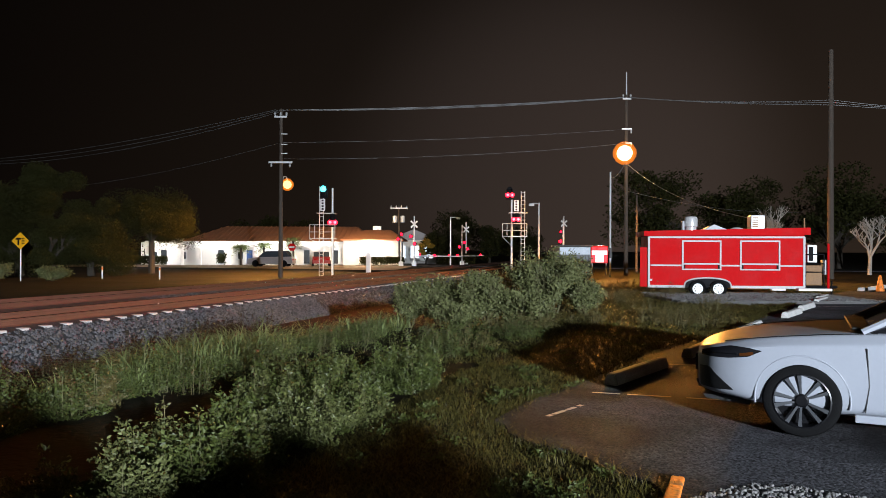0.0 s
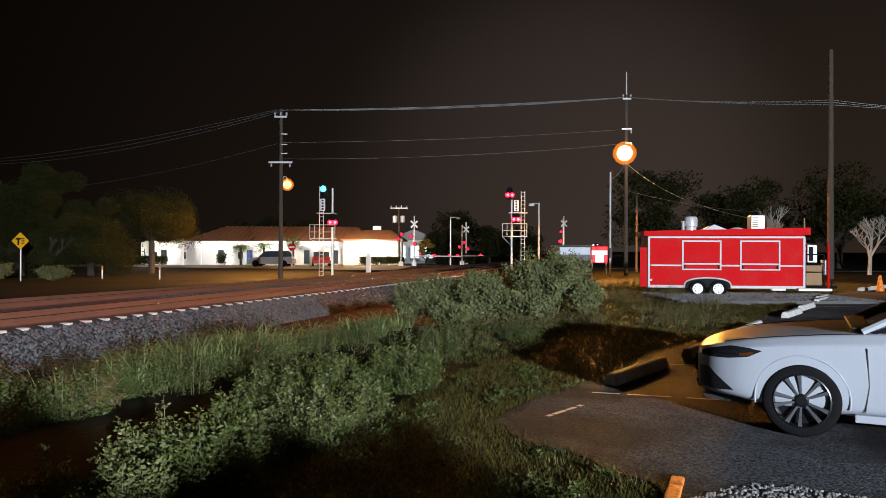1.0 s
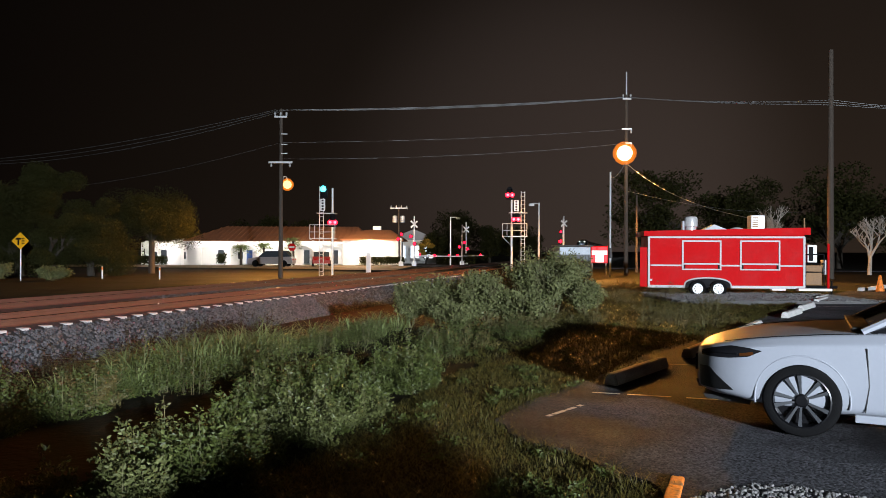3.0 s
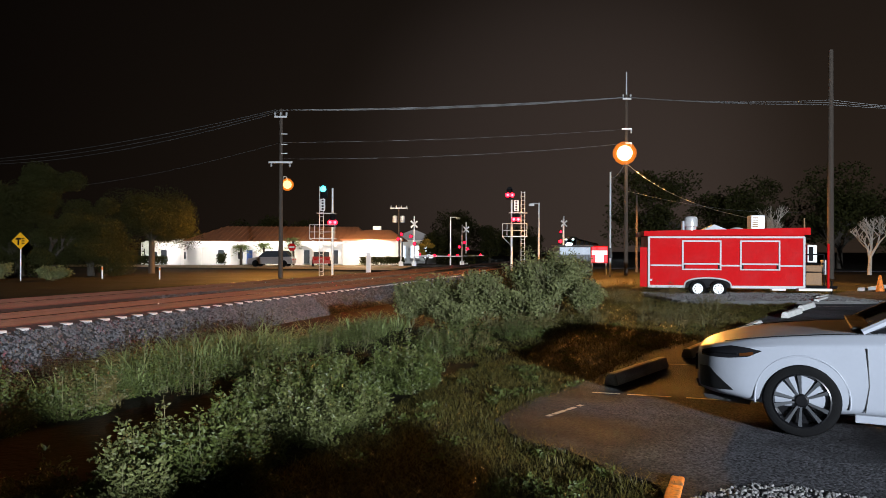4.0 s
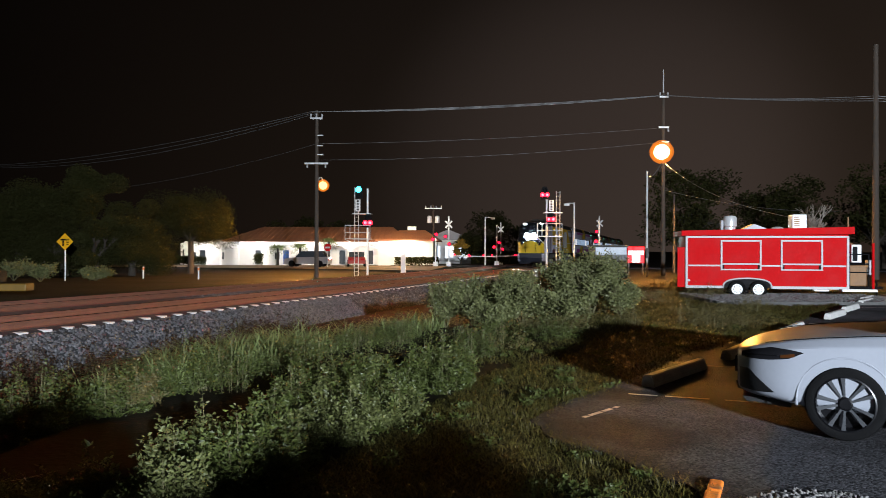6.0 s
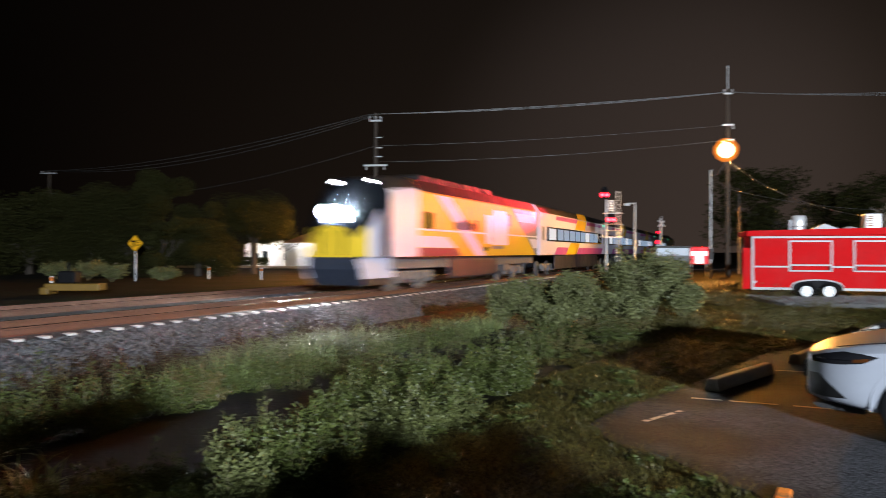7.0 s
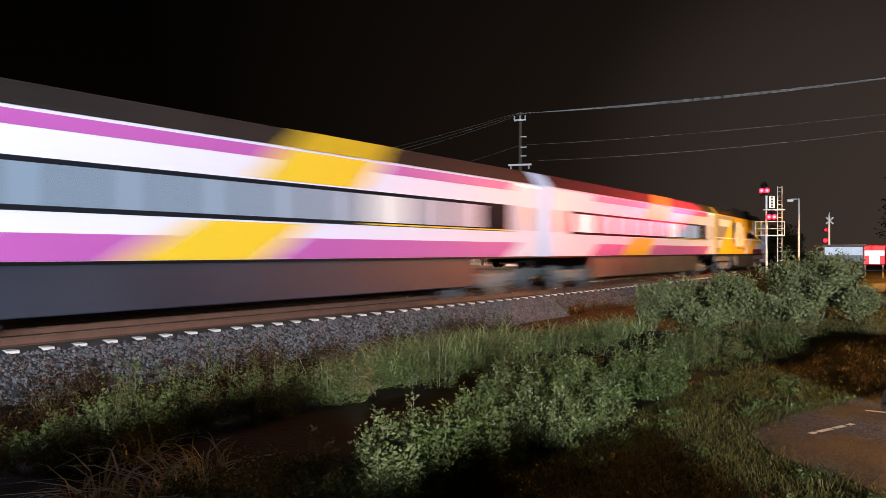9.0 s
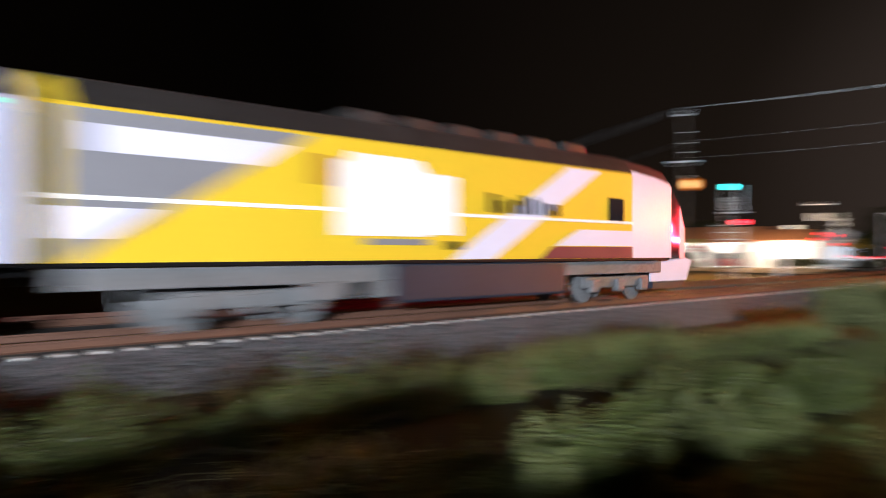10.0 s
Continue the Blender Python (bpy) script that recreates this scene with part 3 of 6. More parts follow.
    prism(bm, [(b - 2.4, 0.3), (b - 0.5, 0.3), (b - 0.1, 0.9), (b - 0.15, FLOOR + 0.05), (b - 2.4, FLOOR + 0.05)], -1.15, 1.15)
    part("pilot", bm, M_TSKIRT, root, "grey pilot below the nose")
    for sy in (-0.5, 0.5):
        bm = bmesh.new()
        prism(bm, [(b - 0.02, 1.42), (b + 0.03, 1.42), (b + 0.03, 2.3), (b - 0.02, 2.3)], sy - 0.03, sy + 0.03)
        part("grille_bar", bm, M_BLACK, root, "black nose grille bar")
    for sy in (-1, 1):
        bm = bmesh.new()
        prism(bm, [(b - 2.6, 0.55), (b - 0.3, 0.55), (b + 0.06, 1.25), (b - 1.1, 1.5), (b - 2.6, 1.3)], sy * 1.16 - 0.05, sy * 1.16 + 0.03)
        part("pilot_stripe", bm, M_TWHITE, root, "white curved stripe")
        bm = bmesh.new()
        lathe(bm, [(0.10, -0.02), (0.2, 0.0), (0.2, 0.03)], 16, "x", (b - 1.62, sy * 0.74, 4.08))
        part("marker_lamp", bm, G_MARK if not flip else M_TGLASS, root, "bright white upper lamp" if not flip else "unlit upper lamp")
    for sy in (-0.21, 0.21):
        bm = bmesh.new()
        lathe(bm, [(0.1, -0.02), (0.25, 0.0), (0.25, 0.05)], 20, "x", (b - 0.2, sy * 1.3, 2.98))
        part("headlight", bm, G_HEAD if not flip else M_TGLASS, root, "glaring white headlight" if not flip else "unlit headlight")
    if flip:
        for sy in (-0.95, 0.95):
            bm = bmesh.new()
            lathe(bm, [(0.08, -0.02), (0.11, 0.0), (0.11, 0.03)], 12, "x", (b - 0.55, sy, 1.75))
            part("tail_lamp", bm, G_TAIL, root, "red tail lamp")
    return root
TRAIN = [(loco(False), LOCO, 180), (coach(0), COACH, 0), (coach(1), COACH, 0), (coach(2), COACH, 0), (coach(3), COACH, 0), (loco(True), LOCO, 0)]
# ---- plants ----
rng = np.random.default_rng(11)


def leaf_mesh(name, pts, size, material, parent=None, label="", up=0.4, slim=0.55):
    """One small folded leaf at every point."""
    n = len(pts)
    d = rng.normal(size=(n, 3))
    d[:, 2] = np.abs(d[:, 2]) * 0.6 + up * 0.3
    d /= np.linalg.norm(d, axis=1)[:, None]
    w = np.cross(d, rng.normal(size=(n, 3)))
    w /= np.linalg.norm(w, axis=1)[:, None] + 1e-9
    nn = np.cross(d, w)
    size = np.asarray(size)[:, None] * np.ones((n, 1))
    v = np.empty((n, 4, 3))
    v[:, 0] = pts
    v[:, 1] = pts + d * size * 0.5 + w * size * slim * 0.5 + nn * size * 0.12
    v[:, 2] = pts + d * size
    v[:, 3] = pts + d * size * 0.5 - w * size * slim * 0.5 + nn * size * 0.12
    me = bpy.data.meshes.new(name)
    me.from_pydata(v.reshape(-1, 3).tolist(), [], np.arange(n * 4).reshape(n, 4).tolist())
    me.materials.append(material)
    ob = new(name, me)
    ob.parent = parent
    return tagged(ob, label=label)


def blade_mesh(name, base, length, lean, width, material, parent=None, label=""):
    """Curved tapering blades: base points, lengths and lean vectors."""
    n = len(base)
    side = np.stack([-lean[:, 1], lean[:, 0], np.zeros(n)], 1)
    side /= np.linalg.norm(side, axis=1)[:, None] + 1e-9
    ln, wd = np.asarray(length)[:, None], np.asarray(width)[:, None]
    v = np.empty((n, 7, 3))
    for k, (t, f) in enumerate(((0, 1.0), (0.4, 0.85), (0.75, 0.5))):
        c = base + np.array([0, 0, 1.0]) * ln * (t - 0.28 * t * t) + lean * ln * t * t
        v[:, 2 * k], v[:, 2 * k + 1] = c - side * wd * f * 0.5, c + side * wd * f * 0.5
    v[:, 6] = base + np.array([0, 0, 0.70]) * ln + lean * ln
    i = np.arange(n)[:, None] * 7
    quads = np.concatenate([i + [0, 1, 3, 2], i + [2, 3, 5, 4]]).tolist()
    tris = (i + [4, 5, 6]).tolist()
    me = bpy.data.meshes.new(name)
    me.from_pydata(v.reshape(-1, 3).tolist(), [], quads + tris)
    me.materials.append(material)
    ob = new(name, me)
    ob.parent = parent
    return tagged(ob, label=label)


def clump_points(c, r, h, stems, per, spread_=0.08):
    """Leaf places along stems that fan out of a clump."""
    a = rng.uniform(0, 2 * np.pi, stems)
    q = np.sqrt(rng.uniform(0, 1, stems)) * r
    hh = h * (1 - 0.55 * (q / r) ** 2) * rng.uniform(0.65, 1.12, stems)
    t = rng.uniform(0.12, 1.0, (stems, per)) ** 0.75
    x = c[0] + (np.cos(a) * q)[:, None] * (0.35 + 0.65 * t)
    y = c[1] + (np.sin(a) * q)[:, None] * (0.35 + 0.65 * t)
    z = c[2] + hh[:, None] * t
    p = np.stack([x, y, z], -1).reshape(-1, 3)
    return p + rng.normal(size=p.shape) * spread_ * np.array([1, 1, 0.6])


def place(s, off):
    p = line(s, off)
    return (p.x, p.y, ground_z(s, off) - 0.03)


# the strip of weeds nearest the lawn, and the one along the ditch
weeds, shrubs, dry, withered, stems = [], [], [], [], []
pr = random.Random(21)


def sprigs(bag, s, off, r, h, n, per):
    """A loose clump: leaves strung along separate leaning stems."""
    c = np.array(place(s, off))
    a = rng.uniform(0, 2 * np.pi, n)
    q = np.sqrt(rng.uniform(0, 1, n)) * r
    root = c + np.stack([np.cos(a) * q * 0.6, np.sin(a) * q * 0.6, np.zeros(n)], 1)
    hh = h * (1 - 0.5 * (q / r) ** 2) * rng.choice([0.5, 0.75, 1.0, 1.4], n) * rng.uniform(0.8, 1.15, n)
    tip = c + np.stack([np.cos(a) * q * 1.25 + rng.normal(size=n) * 0.05, np.sin(a) * q * 1.25 + rng.normal(size=n) * 0.05, hh], 1)
    t = rng.uniform(0.1, 1.0, (n, per, 1)) ** 0.7
    p = root[:, None] * (1 - t) + tip[:, None] * t
    p = p + rng.normal(size=p.shape) * np.array([0.04, 0.04, 0.03]) * (1.25 - 0.7 * t)
    bag.append(p.reshape(-1, 3))
    stems.append((root, tip))


for k in range(66):
    s = pr.uniform(2.2, 9.8)
    off = 3.68 + pr.uniform(-0.75, 0.75)
    big = math.exp(-((s - 8.3) / 1.0) ** 2) + 0.7 * math.exp(-((s - 4.6) / 0.9) ** 2) + 0.4 * math.exp(-((s - 6.4) / 0.5) ** 2)
    sprigs(weeds if pr.random() < 0.55 else shrubs, s, off, pr.uniform(0.16, 0.4), pr.uniform(0.12, 0.4) + 0.34 * big * pr.random() ** 0.5, 42, 70)
for k in range(20):
    s = pr.uniform(10.4, 17)
    off = pr.uniform(2.7, 4.7)
    sprigs(dry if pr.random() < 0.35 else weeds, s, off, pr.uniform(0.3, 0.55), pr.uniform(0.2, 0.5), 32, 26)
for k in range(64):
    s = pr.uniform(-6, 9.4)
    off = pr.uniform(6.3, 8.3) - 0.25 * max(0, 3 - s)
    sprigs(weeds if pr.random() < 0.9 else dry, s, off, pr.uniform(0.3, 0.55), pr.uniform(0.35, 0.75), 44, 54)
for k in range(170):
    s = pr.uniform(-9, 19)
    off = pr.uniform(8.8, 12.7)
    sprigs(withered if pr.random() < 0.9 else dry, s, off, pr.uniform(0.3, 0.6), pr.uniform(0.3, 0.62), 22, 22)
for k in range(26):
    s = pr.uniform(8, 17)
    off = pr.uniform(5.6, 8.2)
    sprigs(weeds, s, off, pr.uniform(0.35, 0.6), pr.uniform(0.3, 0.6), 28, 26)
for k in range(34):
    s = pr.uniform(16, 36)
    off = pr.uniform(-1.5, 3.6)
    sprigs(dry, s, off, pr.uniform(0.4, 0.8), pr.uniform(0.3, 0.6), 26, 22)
for name, chunk, material, lo, hi, label in (("weeds", weeds, LEAF_A, 0.018, 0.05, "low leafy green weeds along the ditch"),
                                            ("weeds", shrubs, LEAF_B, 0.018, 0.046, "grey-green leafy weeds along the lawn"),
                                            ("weeds", dry, LEAF_DRY, 0.02, 0.05, "yellowing dry weeds among the grass"),
                                            ("weeds", withered, LEAF_BROWN, 0.025, 0.06, "withered dark brown brush below the ballast")):
    p = np.concatenate(chunk)
    tagged(leaf_mesh(name, p, rng.uniform(lo, hi, len(p)), material), label, "weeds", kind="stuff")
sr, st = np.concatenate([a for a, b in stems]), np.concatenate([b for a, b in stems])
ln = (st - sr)[:, 2].clip(0.05) / 0.7
tagged(blade_mesh("weed_stalks", sr, ln, (st - sr) * np.array([1, 1, 0]) / ln[:, None], np.full(len(sr), 0.008), M_STEM), "thin brown weed stalks in the ditch", "weeds", kind="stuff")

# tall grass
gb, gl, gd, gw = [], [], [], []
for k in range(190):
    if k < 160:
        s = pr.gauss(11.6, 1.3) if k < 110 else pr.uniform(13.5, 19)
        off = pr.uniform(7.0, 9.1) if k < 110 else pr.uniform(6.2, 8.2)
        h = pr.uniform(0.8, 1.45) if k < 110 else pr.uniform(0.5, 1.0)
    else:
        s = pr.uniform(-3, 4)
        off = pr.uniform(3.9, 6.4)
        h = pr.uniform(0.35, 0.75)
    c = place(s, off)
    n = 46
    a = rng.uniform(0, 2 * np.pi, n)
    q = np.sqrt(rng.uniform(0, 1, n)) * 0.2
    gb.append(np.stack([c[0] + np.cos(a) * q, c[1] + np.sin(a) * q, np.full(n, c[2])], 1))
    gl.append(h * rng.uniform(0.35, 1.1, n))
    le = rng.uniform(0.3, 1.7, n)
    b = a + rng.normal(size=n) * 1.0
    gd.append(np.stack([np.cos(b) * le, np.sin(b) * le, -0.28 * le], 1))
    gw.append(rng.uniform(0.012, 0.032, n))
tagged(blade_mesh("tall_grass", np.concatenate(gb), np.concatenate(gl), np.concatenate(gd), np.concatenate(gw), LEAF_GRASS), "tall arching green grass along the ditch", "grass", kind="stuff")


# the mown lawn
def in_lot(x, y):
    hit = False
    for (x0, y0), (x1, y1) in zip(LOT, LOT[1:] + LOT[:1]):
        if (y0 > y) != (y1 > y) and x < (x1 - x0) * (y - y0) / (y1 - y0) + x0:
            hit = not hit
    return hit


lb = []
while len(lb) < 150000:
    s = 2.0 + 34 * pr.random() ** 1.9
    off = pr.uniform(-11, 4.6) if s > 11 else pr.uniform(-3, 2.9)
    p = line(s, off)
    if not in_lot(p.x, p.y) and noise.noise(Vector((p.x * 1.3, p.y * 1.3, 5))) > -0.6:
        lb.append((p.x, p.y, ground_z(s, off) - 0.04))
for (x0, y0), (x1, y1) in zip(LOT[:11], LOT[1:12]):
    for k in range(int(260 * math.hypot(x1 - x0, y1 - y0))):
        t = pr.random()
        q = (x0 + (x1 - x0) * t + pr.gauss(-0.05, 0.09), y0 + (y1 - y0) * t + pr.gauss(0.02, 0.09), -0.01)
        lb.append(q)
lb = np.array(lb)
n = len(lb)
a = rng.uniform(0, 2 * np.pi, n)
le = rng.uniform(0.3, 1.3, n)
far = np.clip(lb[:, 1] / 9, 0.8, 2.4)
tagged(blade_mesh("lawn_grass", lb, rng.uniform(0.04, 0.105, n) * (0.8 + 0.25 * far), np.stack([np.cos(a) * le, np.sin(a) * le, np.zeros(n)], 1), rng.uniform(0.006, 0.011, n) * far, LEAF_LAWN), "short damp mown lawn grass", "grass", kind="stuff")
# creeping weeds on the lawn
lw = []
for k in range(260):
    s = 2.5 + 15 * pr.random() ** 1.4
    off = pr.uniform(-2.5, 3.0)
    p = line(s, off)
    if not in_lot(p.x, p.y):
        lw.append(clump_points((p.x, p.y, -0.02), pr.uniform(0.08, 0.2), pr.uniform(0.04, 0.1), 10, 9, 0.02))
lw = np.concatenate(lw)
tagged(leaf_mesh("lawn_weeds", lw, rng.uniform(0.02, 0.045, len(lw)), LEAF_A), "small creeping weeds in the lawn", "weeds", kind="stuff")


def limb_tree(bm, p, d, length, r, depth, tips, spread_=0.6, split=3):
    q = p + d * length
    rod(bm, p, q, r, r * 0.68, 7, cap=False)
    if depth == 0:
        tips.append(q)
        return
    for k in range(split):
        e = (d + Vector((pr.uniform(-1, 1), pr.uniform(-1, 1), pr.uniform(-0.35, 0.7))) * spread_).normalized()
        limb_tree(bm, p + d * length * pr.uniform(0.7, 1.0), e, length * pr.uniform(0.62, 0.85), r * 0.62, depth - 1, tips, spread_, split)


def shrub(at, r, h, name="bush", label="", material=None, leaves=60, size=(0.045, 0.105)):
    root = thing(name, Matrix.Translation(at), label, "bush", "bushes by the ditch")
    bm = bmesh.new()
    tips = []
    for k in range(9):
        a = pr.uniform(0, 6.28)
        d = Vector((math.cos(a) * r / h * 0.8, math.sin(a) * r / h * 0.8, 1)).normalized()
        limb_tree(bm, Vector((0, 0, -0.05)), d, h * 0.42, 0.02, 3, tips, 0.55, 3)
    part("stem", bm, M_STEM, root, "thin woody stems")
    t = np.array([tuple(v) for v in tips])
    t[:, 2] = np.clip(t[:, 2] - 0.1, 0.1, None)
    sc = np.array([r / max(0.01, np.abs(t[:, :2]).max()), r / max(0.01, np.abs(t[:, :2]).max()), h / t[:, 2].max()])
    t = t * sc
    sprays = t[rng.random(len(t)) < 0.34]
    idx = rng.integers(0, len(sprays), len(t) * leaves)
    f = rng.choice([0.4, 0.6, 0.78, 0.92, 1.0], len(idx))[:, None] * rng.uniform(0.93, 1.05, len(idx))[:, None]
    pts = sprays[idx] * np.concatenate([f, f, f ** 0.8], 1) + rng.normal(size=(len(idx), 3)) * 0.07
    leaf_mesh("foliage", pts, rng.uniform(size[0], size[1], len(pts)), material or LEAF_BUSH, root, "small grey-green leaves")
    return root


for (s, off, r, h) in ((19.3, 3.2, 1.15, 1.75), (20.4, 3.0, 0.85, 1.65), (18.2, 4.4, 0.95, 1.35), (18.3, 5.7, 0.8, 1.2), (17.6, 6.2, 0.5, 1.15), (20.0, 2.2, 0.55, 0.9), (17.9, 3.4, 0.8, 0.75), (17.2, 4.9, 0.7, 0.7)):
    shrub(place(s, off), r, h, label="dense grey-green leafy bush beside the railway ditch", leaves=48 if h > 1.2 else 34)


for x, y, r, h in ((-25.0, 41.5, 1.1, 1.1), (-22.8, 43.5, 1.0, 0.8), (-27.5, 43.0, 1.3, 1.2), (-31.0, 45.0, 1.3, 1.1)):
    shrub((x, y, ground_at(x, y)), r, h, label="low bush below the warning sign beyond the tracks", leaves=10, size=(0.09, 0.18))


def tree(at, h, r, label, trunk=0.2, crown_from=0.3, leaves=9000, size=(0.14, 0.3), material=None, lobes=15):
    root = thing("tree", Matrix.Translation(at), label, "tree", "trees round the place")
    bm = bmesh.new()
    tips = []
    rod(bm, (0, 0, -0.2), (0, 0, h * crown_from), trunk * 1.25, trunk, 10)
    for k in range(5):
        a = k * 1.257 + pr.uniform(-0.4, 0.4)
        limb_tree(bm, Vector((0, 0, h * crown_from * 0.9)), Vector((math.cos(a) * 0.7, math.sin(a) * 0.7, 0.8)).normalized(), h * 0.13, trunk * 0.6, 2, tips, 0.6, 3)
    part("trunk", bm, M_BARK, root, "rough brown trunk and limbs")
    pts = []
    for k in range(lobes):
        a, q = pr.uniform(0, 6.28), r * math.sqrt(pr.random()) * 0.66
        zc = h * pr.uniform(crown_from + 0.05, 0.9) - (q / r) ** 2 * h * 0.22
        rr = r * pr.uniform(0.2, 0.46)
        n = leaves // lobes
        v = rng.normal(size=(n, 3))
        v /= np.linalg.norm(v, axis=1)[:, None]
        v *= (rng.uniform(0.35, 1.1, n) ** 0.6)[:, None] * rr
        v[:, 2] *= 0.75
        pts.append(v + np.array([math.cos(a) * q, math.sin(a) * q, max(zc, h * crown_from)]))
    pts = np.concatenate(pts)
    leaf_mesh("crown", pts, rng.uniform(size[0], size[1], len(pts)), material or LEAF_TREE, root, "dark green leafy crown")
    return root


for x, y, h, r, tr, lo in ((-26.3, 50, 8.3, 2.4, 0.25, 26), (-29.0, 51, 6.6, 4.0, 0.25, 34), (-24.6, 52, 5.6, 3.2, 0.22, 30), (-22.3, 57, 6.2, 3.9, 0.2, 36), (-33.5, 52, 6.6, 4.2, 0.25, 24), (-39.5, 54, 7.2, 4.6, 0.25, 16), (-47, 56, 7.5, 5, 0.25, 16), (-57, 60, 8, 5, 0.25, 16)):
    tree((x, y, ground_at(x, y)), h, r, "spreading dark green oak beside the railway", tr, 0.44 if x > -23 else 0.14, 42000 if x > -35 else 14000, (0.07, 0.15) if x > -35 else (0.14, 0.28), lobes=lo)
for x, y, h, r in ((-21.5, 104, 7.2, 4.5), (-26.5, 106, 6.2, 4), (2.5, 112, 8.6, 5), (6.5, 104, 5.2, 4), (-0.5, 98, 4.0, 3.0), (11, 108, 5.0, 4.5)):
    tree((x, y, 0), h, r, "dim round-crowned tree behind the buildings", 0.2, 0.25, 3600, (0.25, 0.45))
for k in range(15):
    x = 21 + k * 3.9 + pr.uniform(-1.5, 1.5)
    y = 78 - k * 1.3 + pr.uniform(-5, 7)
    tree((x, y, 0), pr.uniform(8.2, 11.8), pr.uniform(3.8, 5.2), "tall dark tree in the woods behind the lot", 0.25, 0.25, 4200, (0.22, 0.42))
# this tree's yellow lighting is put into the leaf colour
tree((-2.0, 88, 0), 3.4, 1.1, "small ornamental tree by the crossing, yellow light in its leaf colour", 0.08, 0.15, 1800, (0.12, 0.24), leafy("yellow_lit_leaf", (0.35, 0.22, 0.03)), 8)
# pale bare trees
M_PALEBARK = mat("pale_bark", (0.42, 0.38, 0.33), 0.8, 0, 2, 0.3, 15, 0.5)
for x, y, h in ((31.5, 55, 5.2), (26.5, 60, 6.0), (36.5, 57, 5.2)):
    bm = bmesh.new()
    tips = []
    limb_tree(bm, Vector((0, 0, -0.1)), Vector((0.05, 0, 1)), h * 0.3, 0.17, 5, tips, 0.75, 3)
    root = thing("bare_tree", Matrix.Translation((x, y, 0)), "pale bare tree with forked limbs at the wood's edge", "tree", "bare trees")
    part("limb", bm, M_PALEBARK, root, "pale grey bare branches")


def palm(x, y, h):
    root = thing("palm_tree", Matrix.Translation((x, y, 0)), "small palm tree planted before the building", "palm tree", "palms at the building")
    bm = bmesh.new()
    for i in range(6):
        rod(bm, (0, 0, h * i / 6), (0, 0, h * (i + 1) / 6), 0.17 - 0.008 * i, 0.15 - 0.008 * i, 8)
    part("trunk", bm, M_BARK, root, "brown ringed trunk")
    n = 420
    fr = rng.integers(0, 17, n)
    ang, el = fr * 0.37 * 2.6, 0.9 - (fr % 5) * 0.32
    t = rng.uniform(0.1, 1, n)
    pts = np.stack([np.cos(ang) * t * 0.95, np.sin(ang) * t * 0.95, h + np.sin(el) * t * 0.9 - t * t * 0.7], 1)
    leaf_mesh("fronds", pts, rng.uniform(0.25, 0.45, n), LEAF_GRASS, root, "drooping palm fronds", slim=0.16)


for x, h in ((-22.1, 1.9), (-19.6, 2.1), (-16.4, 2.7)):
    palm(x, 81.5, h)


# unseen hedge added behind the viewer to shade the ditch and near lawn
root = thing("clipped_hedge", Matrix.Translation((-4.15, -6.0, 0)), "unseen leafy hedge added behind the viewer to cast shade", "hedge", "hedges")
n = 80000
pts = np.stack([rng.uniform(-9.0, 9.0, n), rng.uniform(-0.5, 0.5, n), rng.uniform(0, 1, n) ** 0.8], 1)
pts[:, 2] *= np.clip((9.1 - pts[:, 0]) / 0.4, 0.3, 1) * (2.12 + 0.2 * np.clip((6.9 - pts[:, 0]) / 0.8, 0, 1) - 0.55 * np.clip((5.6 - pts[:, 0]) / 1.2, 0, 1) + 0.10 * np.sin(pts[:, 0] * 1.7) + 0.08 * np.sin(pts[:, 0] * 4.3 + 1))
leaf_mesh("foliage", pts, rng.uniform(0.10, 0.2, n), LEAF_TREE, root, "dense dark leaves")
bm = bmesh.new()
for k in range(18):
    rod(bm, (-8.6 + k, 0, -0.05), (-8.6 + k, 0, 1.5), 0.03, 0.015, 6)
part("stem", bm, M_STEM, root, "woody stems")
# ---- poles, cables and street lamps ----
G_SODIUM = glow("sodium_glow", (1.0, 0.70, 0.38), 9)
G_SODIUM2 = glow("sodium_glow_dim", (1.0, 0.62, 0.25), 4.5)
G_RED = glow("red_signal_glow", (1.0, 0.004, 0.025), 6)
G_REDHOT = glow("red_signal_core", (1.0, 0.22, 0.28), 3)
G_TEAL = glow("green_signal_glow", (0.05, 0.75, 0.8), 9)
M_PORC = mat("porcelain", (0.5, 0.5, 0.5), 0.25, 0, 5, 0.1, 30, 0)


def utility_pole(at, h, label, arms=(), r=0.16):
    root = thing("utility_pole", Matrix.Translation((*at, ground_at(*at))), label, "utility pole", "utility poles")
    bm = bmesh.new()
    lathe(bm, [(r * (1 - 0.06 * i), -0.3 + (h + 0.3) * i / 6) for i in range(7)], 12, "z")
    part("post", bm, M_WOOD, root, "weathered round timber post", smooth=True)
    for z, w, ins in arms:
        bm = bmesh.new()
        box(bm, -w, w, -0.2, -0.1, z - 0.06, z + 0.06, 0.01)
        arm = part("crossarm", bm, M_GALV, root, "pale crossarm")
        for x in ins:
            bm = bmesh.new()
            sgn = 1 if z > h - 1 else -1
            lathe(bm, [(0.03, 0), (0.07, 0.05 * sgn), (0.04, 0.1 * sgn), (0.07, 0.15 * sgn), (0.05, 0.24 * sgn)], 10, "z", (x, -0.15, z + 0.06 * sgn))
            part("insulator", bm, M_PORC, arm)
    return root


